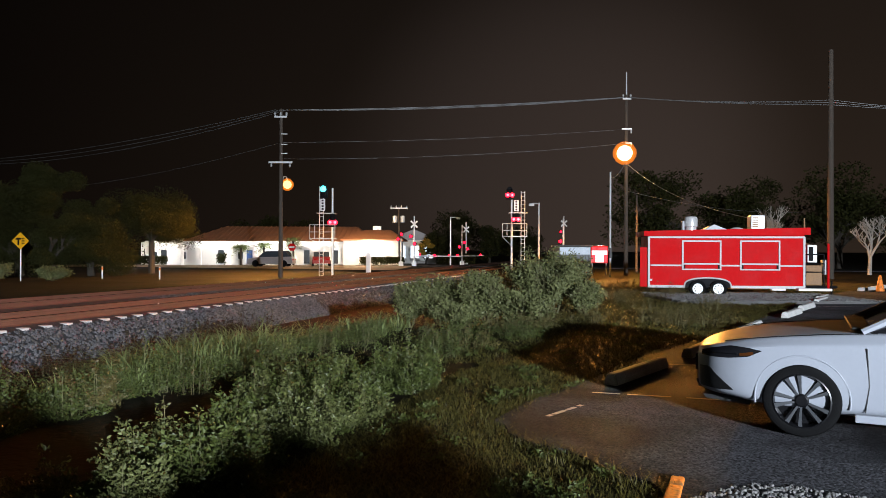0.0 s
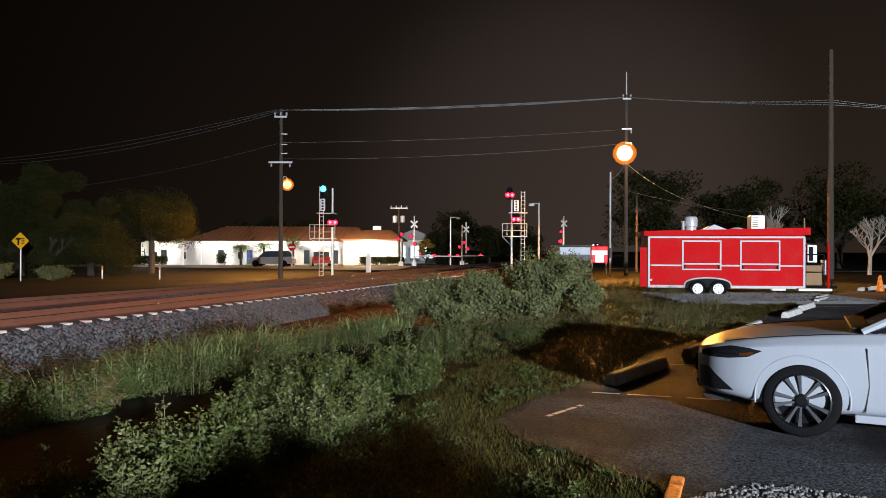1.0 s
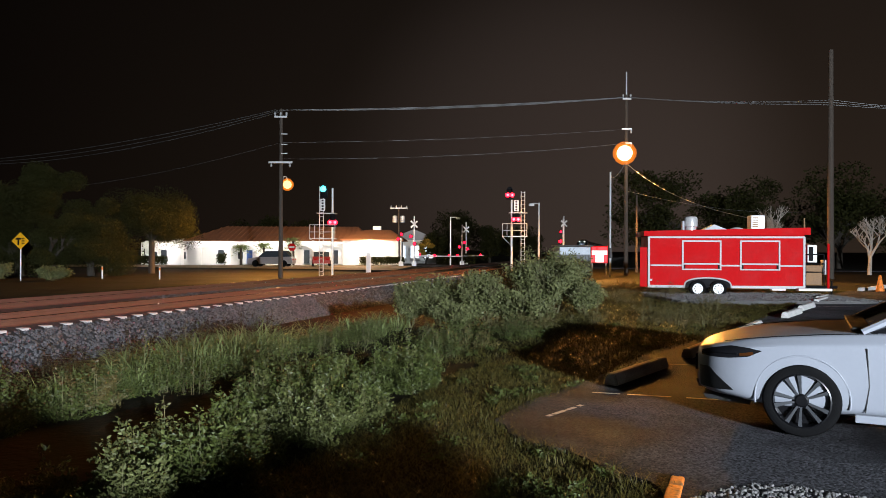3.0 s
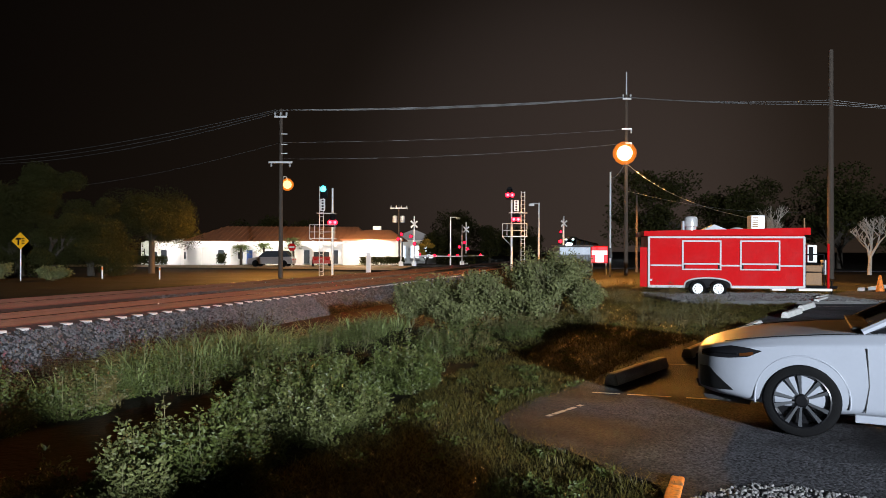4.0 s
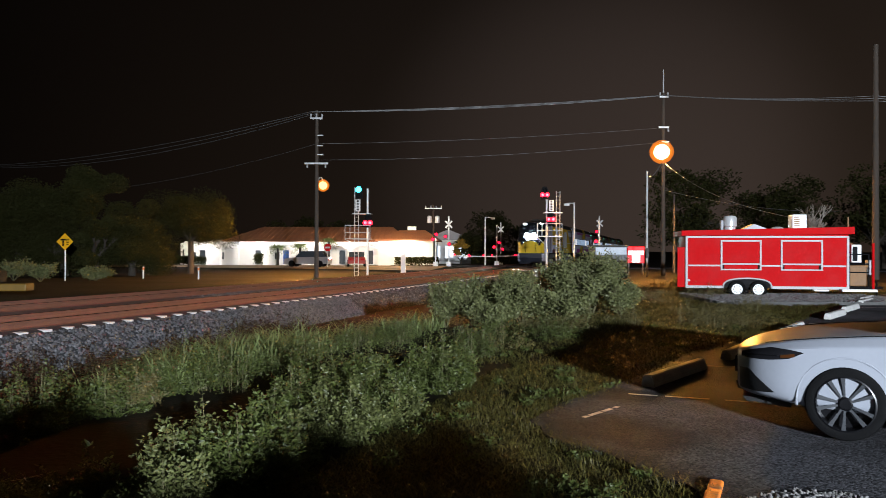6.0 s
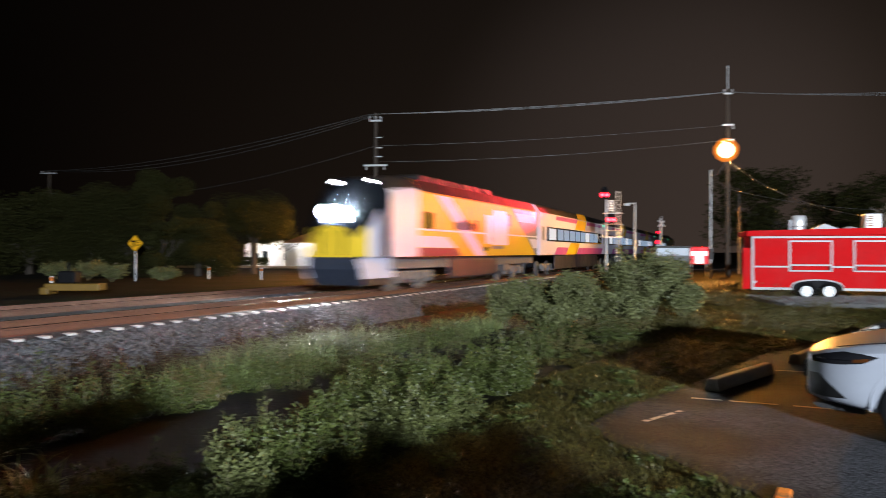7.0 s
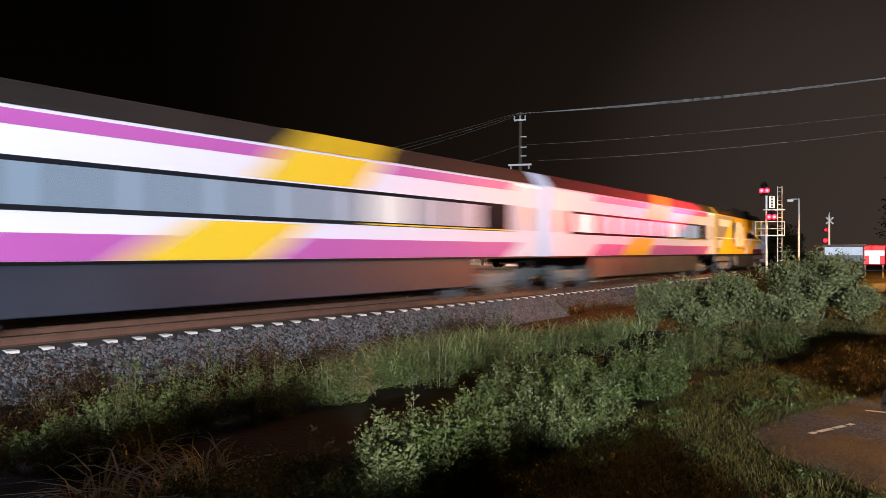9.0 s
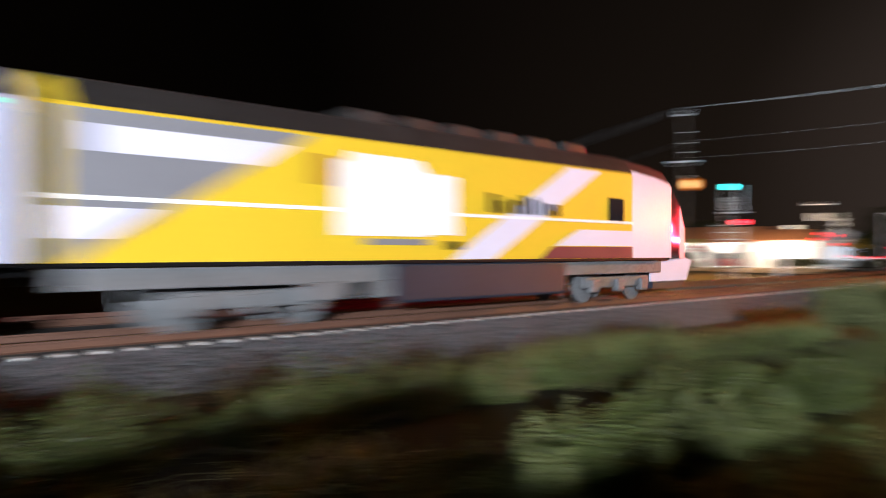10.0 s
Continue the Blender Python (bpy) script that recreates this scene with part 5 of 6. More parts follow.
far_car(-17.0, 74, 178, mat("silver_paint", (0.35, 0.33, 0.32), 0.35, 0.4, 1, 0.1, 9, 0), "silver estate car parked before the building", 1.6)
far_car(-12.6, 77, 100, mat("red_paint", (0.4, 0.03, 0.02), 0.3, 0, 1, 0.1, 9, 0), "small red hatchback parked nose in", 1.5)
far_car(-42.0, 66, 20, M_TGREY, "dark saloon parked under the trees", 1.5)
# ---- food trailer ----
M_ALU = mat("brushed_aluminium", (0.46, 0.45, 0.45), 0.6, 0.1, 3, 0.15, 40, 0.05)
M_STEELDUCT = mat("stainless_duct", (0.7, 0.7, 0.7), 0.25, 0.35, 2, 0.1, 20, 0.05)
M_GRAVEL = mat("gravel", (0.17, 0.165, 0.16), 0.9, 0, 3, 0.5, 30, 0.8, island=0.8)
M_WOODY = mat("bare_planks", (0.28, 0.16, 0.08), 0.8, 0, 2, 0.3, 20, 0.3)


def wheel_at(root, x, y, z, r, w, rim):
    bm = bmesh.new()
    lathe(bm, [(r * 0.62, -w / 2 + 0.02), (r * 0.66, -w / 2), (r * 0.93, -w / 2), (r, -w / 3), (r, w / 3), (r * 0.93, w / 2), (r * 0.62, w / 2)], 28, "y", (x, y, z), cap=False)
    t = part("wheel", bm, M_RUBBER, root, "black rubber tyre", smooth=True)
    bm = bmesh.new()
    lathe(bm, [(r * 0.62, -w / 2 - 0.005), (r * 0.56, -w / 2 + 0.03), (r * 0.2, -w / 2 + 0.01), (r * 0.14, -w / 2 - 0.02)], 20, "y", (x, y, z))
    rm = part("rim", bm, rim, t, "white steel rim")
    for k in range(8):
        a = k * math.pi / 4
        bm = bmesh.new()
        lathe(bm, [(0.028, 0), (0.028, 0.012)], 8, "y", (x + math.cos(a) * r * 0.4, y - w / 2 - 0.005, z + math.sin(a) * r * 0.4))
        part("rim_hole", bm, M_BLACK, t)
    return t


def food_trailer():
    root = thing("food_trailer", pose(7.75, 28.1, -0.02, 0, 0, -8), "red food trailer with two shuttered serving windows on gravel", "food trailer")
    L, W = 5.58, 2.2
    bm = bmesh.new()
    box(bm, 0, L, 0, W, 0.34, 2.32, 0.03)
    part("body", bm, M_RED, root, "glossy red panelled body")
    bm = bmesh.new()
    prism(bm, [(-0.18, 2.27), (L + 0.16, 2.32), (L + 0.16, 2.58), (-0.18, 2.46)], -0.14, W + 0.14)
    part("roof_cap", bm, M_RED, root, "red roof cap with overhang")
    bm = bmesh.new()
    box(bm, 0, L, -0.03, 0.0, 2.19, 2.26, 0.006)
    part("awning_rail", bm, M_ALU, root, "aluminium rail under the roof")
    for x in (-0.02, L - 0.06):
        bm = bmesh.new()
        box(bm, x, x + 0.08, -0.025, 0.05, 0.34, 2.24, 0.008)
        part("corner_trim", bm, M_ALU, root, "aluminium corner trim")
    for x0, x1 in ((0.08, 1.22), (2.64, 3.3), (4.72, L - 0.08)):
        bm = bmesh.new()
        box(bm, x0, x1, -0.02, 0.0, 1.14, 1.2, 0.005)
        part("belt_trim", bm, M_ALU, root, "aluminium belt strip")
    bm = bmesh.new()
    box(bm, 0, 1.28, -0.03, 0.0, 0.33, 0.43, 0.008)
    part("skirt_trim", bm, M_ALU, root, "aluminium skirt strip")
    bm = bmesh.new()
    box(bm, 3.02, L, -0.03, 0.0, 0.33, 0.43, 0.008)
    part("skirt_trim", bm, M_ALU, root, "aluminium skirt strip")
    for x0 in (1.22, 3.3):
        x1 = x0 + 1.42
        bm = bmesh.new()
        for b in ((x0, x1, 2.05, 2.11), (x0, x1, 1.0, 1.05), (x0, x0 + 0.06, 1.05, 2.05), (x1 - 0.06, x1, 1.05, 2.05)):
            box(bm, b[0], b[1], -0.045, 0.0, b[2], b[3], 0.006)
        w = part("serving_window", bm, M_ALU, root, "aluminium window frame")
        bm = bmesh.new()
        box(bm, x0 + 0.06, x1 - 0.06, -0.02, 0.0, 1.28, 2.05, 0.008)
        part("shutter", bm, M_RED, w, "closed red shutter")
        bm = bmesh.new()
        box(bm, x0 + 0.06, x1 - 0.06, -0.06, 0.0, 1.2, 1.26, 0.006)
        part("shelf", bm, M_ALU, w, "folded serving shelf")
        bm = bmesh.new()
        for xx in (x0 + 0.1, x1 - 0.1):
            box(bm, xx - 0.02, xx + 0.02, -0.05, -0.02, 1.05, 1.2)
        part("latch", bm, M_BLACK, w)
    # open end door
    bm = bmesh.new()
    box(bm, -0.3, -0.04, 0.05, 0.1, 0.36, 1.85, 0.01)
    d = part("end_door", bm, M_RED, root, "narrow red end door standing open")
    bm = bmesh.new()
    box(bm, -0.02, 0.14, -0.05, -0.02, 0.58, 0.66, 0.01)
    part("door_latch", bm, M_ALU, d, "door latch")
    # wheels and arch
    for x in (1.78, 2.52):
        wheel_at(root, x, 0.0, 0.31, 0.31, 0.2, M_WHITE)
        wheel_at(root, x, W - 0.1, 0.31, 0.31, 0.2, M_WHITE)
    bm = bmesh.new()
    arc = [(1.3, 0.34)] + [(2.15 - 0.84 * math.cos(math.pi * k / 16), 0.34 + 0.37 * math.sin(math.pi * k / 16) ** 0.55) for k in range(1, 16)] + [(3.0, 0.34)]
    tube(bm, [(x, -0.02, z) for x, z in arc], 0.03, 6)
    part("arch_trim", bm, M_ALU, root, "wheel arch trim")
    # flat black sheet on the body draws the well's shade, no recess behind
    bm = bmesh.new()
    prism(bm, arc, -0.012, 0.004)
    part("well_shade", bm, M_BLACK, root, "flat black sheet for the shade of the wheel well")
    # roof equipment
    bm = bmesh.new()
    lathe(bm, [(0.2, 0), (0.2, 0.1), (0.24, 0.14), (0.25, 0.42), (0.21, 0.5), (0.08, 0.53)], 20, "z", (1.6, 0.3, 2.5))
    f = part("exhaust_fan", bm, M_STEELDUCT, root, "shiny round exhaust fan", smooth=True)
    bm = bmesh.new()
    box(bm, 1.26, 1.36, 0.2, 0.4, 2.46, 2.85, 0.02)
    part("fan_motor", bm, M_TGREY, f, "dark fan motor box")
    bm = bmesh.new()
    prism(bm, [(2.0, 2.48), (2.5, 2.72), (3.05, 2.5)], 0.5, 1.3)
    part("vent_cowl", bm, M_TGREY, root, "dark vent cowl")
    bm = bmesh.new()
    lathe(bm, [(0.25, 0), (0.22, 0.08), (0.08, 0.12)], 16, "z", (3.35, 0.7, 2.5))
    part("roof_vent", bm, M_ALU, root, "low round vent")
    bm = bmesh.new()
    box(bm, 3.8, 4.3, 0.4, 1.0, 2.5, 3.06, 0.03)
    ac = part("cooling_unit", bm, M_WHITE, root, "white box cooling unit")
    bm = bmesh.new()
    for k in range(5):
        box(bm, 3.85, 4.05, 0.385, 0.4, 2.62 + k * 0.08, 2.66 + k * 0.08)
    part("louvre", bm, M_WOODY, ac, "rusty louvres")
    bm = bmesh.new()
    rod(bm, (L + 0.08, 0.3, 2.5), (L + 0.08, 0.3, 2.95), 0.03, 0.025, 8)
    part("vent_pipe", bm, M_WOODY, root, "short rusty pipe")
    # drawbar end: rack, tank and steps
    bars = []
    bm = bmesh.new()
    for x in (L + 0.08, L + 0.72):
        for y in (0.15, 0.9):
            bars.append(((x, y, 0.4), (x, y, 1.6)))
    for z in (0.42, 0.95, 1.25, 1.6):
        bars.append(((L + 0.08, 0.15, z), (L + 0.72, 0.15, z)))
    box(bm, L + 0.05, L + 0.8, 0.1, 0.95, 0.38, 0.42, 0.01)
    rack = part("front_rack", bm, M_BLACK, root, "black steel rack on the drawbar")
    for p, q in bars:
        part("rack_bar", rod(bmesh.new(), p, q, 0.022, 0.022, 6), M_BLACK, rack)
    bm = bmesh.new()
    box(bm, L + 0.16, L + 0.5, 0.2, 0.6, 1.3, 1.95, 0.03)
    part("equipment_box", bm, M_WHITE, rack, "white equipment box with dark louvre")
    bm = bmesh.new()
    box(bm, L + 0.2, L + 0.36, 0.185, 0.2, 1.36, 1.88, 0.01)
    part("louvre", bm, M_BLACK, rack)
    bm = bmesh.new()
    box(bm, L + 0.1, L + 0.7, 0.25, 0.8, 0.45, 1.2, 0.04)
    part("tank_cover", bm, M_WOODY, rack, "brown tank cover")
    bm = bmesh.new()
    box(bm, L + 0.74, L + 0.94, 0.3, 0.6, 0.85, 1.4, 0.03)
    part("meter_box", bm, M_ALU, rack, "grey meter box")
    bm = bmesh.new()
    rod(bm, (L + 0.9, 0.25, 0.3), (L + 0.9, 0.25, 2.0), 0.045, 0.045, 8)
    part("marker_post", bm, M_RED, root, "red marker post")
    bm = bmesh.new()
    sail = [(L + 0.1, 1.2, 2.2), (L + 0.95, 1.5, 1.86), (L + 0.55, 1.35, 1.95), (L + 0.1, 1.2, 1.62)]
    bm.faces.new([bm.verts.new(p) for p in sail])
    bmesh.ops.solidify(bm, geom=bm.faces[:], thickness=0.02)
    part("cloth_sail", bm, M_WOODY, root, "faded orange-brown cloth sail")
    bm = bmesh.new()
    rod(bm, (L, 0.6, 0.36), (L + 1.5, 1.1, 0.36), 0.05, 0.05, 8)
    rod(bm, (L, 1.6, 0.36), (L + 1.5, 1.1, 0.36), 0.05, 0.05, 8)
    rod(bm, (L + 1.3, 1.05, -0.02), (L + 1.3, 1.05, 0.6), 0.035, 0.035, 8)
    part("drawbar", bm, M_BLACK, root, "black drawbar with jack")
    bm = bmesh.new()
    box(bm, L - 0.3, L + 0.85, -0.3, 0.05, 0.27, 0.36, 0.01)
    box(bm, L - 1.2, L - 0.7, -0.2, 0.02, 0.27, 0.33, 0.01)
    part("step_board", bm, M_WHITE, root, "white step board")
    return root


food_trailer()
# gravel pad under the trailer
bm = bmesh.new()
out = []
for k in range(44):
    a = 2 * math.pi * k / 44
    x = 10.9 + 3.5 * math.copysign(abs(math.cos(a)) ** 0.35, math.cos(a)) + pr.uniform(-0.1, 0.1)
    y = 26.2 + 2.6 * math.copysign(abs(math.sin(a)) ** 0.4, math.sin(a)) + pr.uniform(-0.08, 0.08)
    out.append((x, y))
bot = [bm.verts.new((x, y, -0.05)) for x, y in out]
mid = [bm.verts.new((10.9 + (x - 10.9) * 0.97, 26.2 + (y - 26.2) * 0.93, 0.10)) for x, y in out]
for i in range(44):
    bm.faces.new((bot[i], bot[(i + 1) % 44], mid[(i + 1) % 44], mid[i]))
bm.faces.new(mid)
bmesh.ops.triangulate(bm, faces=bm.faces)
tagged(part("gravel_pad", bm, M_GRAVEL), "low bed of grey gravel under the trailer", "gravel", kind="structure")
sv, sf = [], []
for k in range(8600):
    if k < 3600:
        x, y, z = rnd.uniform(7.6, 14.2), rnd.uniform(23.8, 28.6), 0.095
    else:
        x, y, z = 1.9 + rnd.uniform(-0.3, 2.4), 4.7 + rnd.uniform(-0.7, 0.7), 0.014
        if y > 5.05 + 0.25 * math.sin(x * 3 + 1):
            continue
    vs, fs = STONE[k % 6]
    r = rnd.uniform(0.02, 0.04) if k < 3600 else rnd.uniform(0.007, 0.02)
    q = Euler((rnd.random() * 6, rnd.random() * 6, rnd.random() * 6)).to_matrix()
    base = len(sv)
    sv += [Vector((x, y, z)) + q @ v * r for v in vs]
    sf += [[base + i for i in f] for f in fs]
me = bpy.data.meshes.new("loose_gravel")
me.from_pydata(sv, [], sf)
me.materials.append(M_GRAVEL)
tagged(new("loose_gravel", me), "loose grey gravel on the lot and pad", "gravel", kind="stuff")

# ---- wheel stops, paint, cone ----
M_PAINT = mat("worn_lot_paint", (0.55, 0.5, 0.42), 0.7, 0, 6, 0.4, 40, 0.3)
M_ORANGE = mat("orange_paint", (0.85, 0.22, 0.02), 0.6, 0, 9, 0.35, 40, 0.5, second=(0.22, 0.09, 0.04), mix_at=0.62)
bm = bmesh.new()
prism(bm, [(-0.09, 0), (0.09, 0), (0.085, 0.05), (0.055, 0.145), (-0.055, 0.145), (-0.085, 0.05)], -0.92, 0.92)
bmesh.ops.bevel(bm, geom=bm.edges[:], offset=0.012, segments=2, affect="EDGES")
stop0 = tagged(part("wheel_stop", bm, M_STOP), "pale concrete wheel stop lying on the asphalt", "wheel stop", "wheel stops")
stop0.matrix_basis = pose(2.62, 9.95, 0.012, 0, 0, -36)
for x, y, a in ((4.3, 12.35, -33), (6.5, 15.7, -33), (9.1, 19.4, -36), (10.6, 21.7, -36), (12.5, 24.6, -36), (13.3, 26.1, -36), (18.4, 32.3, -48), (19.8, 33.8, -48), (21.2, 35.2, -48)):
    copy_thing(stop0, pose(x, y, 0.012, 0, 0, a))
for x0, y0, x1, y1 in ((1.75, 8.72, 3.6, 8.15), (2.95, 11.0, 6.5, 10.2), (5.2, 13.6, 9.5, 12.6), (7.6, 17.5, 12.5, 16.3), (11.0, 22.8, 17, 21.3), (1.05, 7.45, 1.5, 8.0)):
    d = Vector((x1 - x0, y1 - y0, 0))
    bm = bmesh.new()
    n = 24
    w = Vector((-d.y, d.x, 0)).normalized() * 0.028
    for k in range(n):
        if noise.noise(Vector((x0 * 3 + k * 0.45, y0, 0))) > 0.42:
            continue
        a, b = Vector((x0, y0, 0.02)) + d * k / n, Vector((x0, y0, 0.02)) + d * (k + 1) / n
        bm.faces.new([bm.verts.new(p) for p in (a - w, b - w, b + w, a + w)])
    tagged(part("parking_line", bm, M_PAINT), "worn pale painted parking line", "road marking", kind="structure")
# painted kerb end beside the gravel
bm = bmesh.new()
box(bm, -0.05, 0.05, -0.5, 0.02, 0, 0.045, 0.014)
box(bm, -0.047, 0.05, 0.035, 0.3, 0, 0.042, 0.016)
k = tagged(part("painted_kerb", bm, M_ORANGE), "orange painted low kerb block at the lawn's corner", "kerb")
k.matrix_basis = pose(1.60, 5.14, 0.0, 0, 0, -22)

root = thing("traffic_cone", Matrix.Translation((18.2, 31.0, 0.012)), "faded orange traffic cone standing on the lot", "traffic cone")
bm = bmesh.new()
lathe(bm, [(0.17, 0.03), (0.05, 0.68), (0.03, 0.7)], 18, "z")
part("cone_body", bm, M_ORANGE, root, smooth=True)
bm = bmesh.new()
box(bm, -0.2, 0.2, -0.2, 0.2, 0, 0.035, 0.01)
part("cone_base", bm, M_BLACK, root, "black rubber base")

# ---- shed, lit sign, small signs ----
root = thing("utility_shed", pose(8.6, 48.5, 0, 0, 0, 4), "small grey utility shed with an upper panel coloured as lit", "shed")
bm = bmesh.new()
box(bm, -1.05, 1.05, 0, 1.8, -0.05, 1.95, 0.03)
part("wall", bm, mat("grey_siding", (0.22, 0.23, 0.24), 0.7, 0, 1, 0.2, 20, 0.2), root, "grey metal wall")
# pale blue-white colour takes the place of lamplight on this panel
bm = bmesh.new()
box(bm, -1.0, 1.0, -0.03, 0.0, 1.45, 1.92, 0.01)
part("upper_panel", bm, mat("panel_lamp_tint", (0.75, 0.82, 0.9), 0.6, 0, 1, 0.2, 20, 0.1), root, "upper panel with blue-white light put into its colour")
bm = bmesh.new()
box(bm, -1.15, 1.15, -0.15, 1.95, 1.96, 2.06, 0.02)
part("roof", bm, M_POSTGREY, root, "flat metal roof")
bm = bmesh.new()
for k in range(10):
    box(bm, -1.0 + k * 0.21, -0.98 + k * 0.21, -0.02, 0.0, 0.05, 1.42)
part("wall_rib", bm, M_POSTGREY, root)

root = thing("lit_sign", Matrix.Translation((11.35, 54.0, 0)), "lit red and white sign box on short legs", "sign")
bm = bmesh.new()
box(bm, -0.62, 0.62, 0, 0.2, 0.8, 2.05, 0.02)
cab = part("sign_box", bm, M_RED, root, "red sign case")
bm = bmesh.new()
box(bm, -0.56, 0.56, -0.02, 0.0, 0.86, 1.99)
part("sign_face", bm, glow("sign_face_glow", (1.0, 0.55, 0.55), 2.4), cab, "glowing white-pink face")
bm = bmesh.new()
for x0, x1, z0, z1 in ((-0.56, 0.56, 1.72, 1.99), (-0.56, -0.3, 0.86, 1.4), (0.3, 0.56, 0.86, 1.4)):
    box(bm, x0, x1, -0.035, -0.024, z0, z1)
part("emblem", bm, glow("sign_red_glow", (1.0, 0.03, 0.05), 1.0), cab, "plain red shapes on the face")
for x in (-0.5, 0.5):
    part("sign_leg", rod(bmesh.new(), (x, 0.1, -0.05), (x, 0.1, 0.82), 0.05, 0.05, 8), M_GALV, root)


def sign_post(name, x, y, h, label):
    root = thing(name, Matrix.Translation((x, y, ground_at(x, y))), label, "road sign", "road signs")
    bm = bmesh.new()
    rod(bm, (0, 0.03, -0.1), (0, 0.03, h), 0.035, 0.035, 8)
    part("post", bm, M_GALV, root, "pale steel post")
    return root


M_SIGNY = mat("yellow_sign_sheet", (0.85, 0.42, 0.01), 0.4, 0, 3, 0.05, 20, 0)
r = sign_post("warning_sign", -24.4, 43.0, 2.6, "yellow diamond warning sign with black junction symbol")
bm = bmesh.new()
s2 = 0.5
prism(bm, [(0, 2.3 - s2), (s2, 2.3), (0, 2.3 + s2), (-s2, 2.3)], -0.03, 0.0)
pl_ = part("plate", bm, M_SIGNY, r, "yellow diamond plate")
bm = bmesh.new()
box(bm, -0.26, 0.06, -0.045, -0.033, 2.37, 2.47)
box(bm, -0.15, -0.05, -0.045, -0.033, 2.05, 2.365)
for z in (2.12, 2.22, 2.32, 2.42):
    box(bm, 0.09, 0.25, -0.045, -0.033, z, z + 0.045)
part("symbol", bm, M_BLACK, r, "black junction and track symbol")
r = sign_post("stop_sign", -14.6, 72, 2.2, "red eight-sided sign with a white bar on a post")
bm = bmesh.new()
prism(bm, [(0.38 * math.cos(math.pi / 8 + k * math.pi / 4), 2.0 + 0.38 * math.sin(math.pi / 8 + k * math.pi / 4)) for k in range(8)], -0.03, 0.0)
part("plate", bm, M_RED, r, "red octagon plate")
bm = bmesh.new()
box(bm, -0.24, 0.24, -0.045, -0.033, 1.92, 2.08)
part("bar", bm, M_WHITE, r)
r = sign_post("orange_sign", -27.0, 60, 2.2, "small orange-red work sign on a post")
bm = bmesh.new()
box(bm, -0.33, 0.33, -0.03, 0, 1.5, 2.15, 0.01)
# the unlit plate is given emission to look bright under the lamps
part("plate", bm, glow("orange_plate_glow", (1.0, 0.12, 0.01), 0.25), r, "orange-red plate with a glow in place of reflected light")
bm = bmesh.new()
for k in range(3):
    box(bm, -0.22, 0.22, -0.045, -0.033, 1.62 + k * 0.16, 1.69 + k * 0.16)
part("text_bar", bm, M_BLACK, r)
for x, y in ((-21.5, 47), (-17.5, 46), (-20.4, 29.3)):
    r = thing("marker_stake", Matrix.Translation((x, y, ground_at(x, y))), "short orange-topped marker stake in the grass", "marker post", "marker stakes")
    bm = bmesh.new()
    rod(bm, (0, 0, -0.1), (0, 0, 0.75), 0.05, 0.045, 8)
    part("stake", bm, M_WHITE, r, "white plastic stake")
    bm = bmesh.new()
    rod(bm, (0, 0, 0.55), (0, 0, 0.7), 0.056, 0.056, 8)
    part("band", bm, M_ORANGE, r)
# low yellow track machine beside the far verge
r = thing("track_machine", pose(-18.7, 28.4, ground_at(-18.7, 28.4), 0, 0, 10), "small yellow track maintenance machine parked on the verge", "machine")
bm = bmesh.new()
box(bm, -1.1, 1.1, -0.4, 0.4, 0.2, 0.5, 0.05)
box(bm, -1.25, -0.9, -0.45, 0.45, 0.05, 0.35, 0.05)
part("chassis", bm, mat("dull_machine_yellow", (0.16, 0.09, 0.01), 0.6), r, "dark yellow chassis")
bm = bmesh.new()
box(bm, -0.6, 0.1, -0.35, 0.35, 0.5, 1.0, 0.06)
part("engine_box", bm, M_BLACK, r)
bm = bmesh.new()
rod(bm, (-0.3, 0, 1.0), (-0.3, 0, 1.35), 0.06, 0.05, 8)
part("stack", bm, M_BLACK, r)
# relay cabinet beside the signal
r = thing("relay_cabinet", Matrix.Translation((-5.6, 56.0, 0)), "white relay post beside the signal mast", "cabinet")
bm = bmesh.new()
box(bm, -0.18, 0.18, -0.15, 0.15, -0.05, 1.5, 0.03)
part("case", bm, M_WHITE, r)
bm = bmesh.new()
box(bm, -0.22, 0.22, -0.2, 0.2, 1.5, 1.56, 0.01)
part("lid", bm, M_GALV, r)
# ---- white saloon car ----
M_RIMDARK = mat("rim_black_gloss", (0.005, 0.005, 0.006), 0.3, 0, 3, 0.1, 30, 0)
M_RIMFACE = mat("rim_machined_face", (0.05, 0.053, 0.058), 0.3, 0.0, 4, 0.1, 40, 0)
M_LENS = mat("headlight_lens", (0.012, 0.012, 0.014), 0.06, 0, 2, 0.1, 30, 0, spec=0.9, coat=1.0)
M_AMBER = mat("amber_reflector", (0.06, 0.02, 0.006), 0.2, 0, 2, 0.1, 30, 0)
M_PLASTIC = mat("black_plastic", (0.004, 0.004, 0.0043), 0.6, 0, 3, 0.1, 60, 0.1)

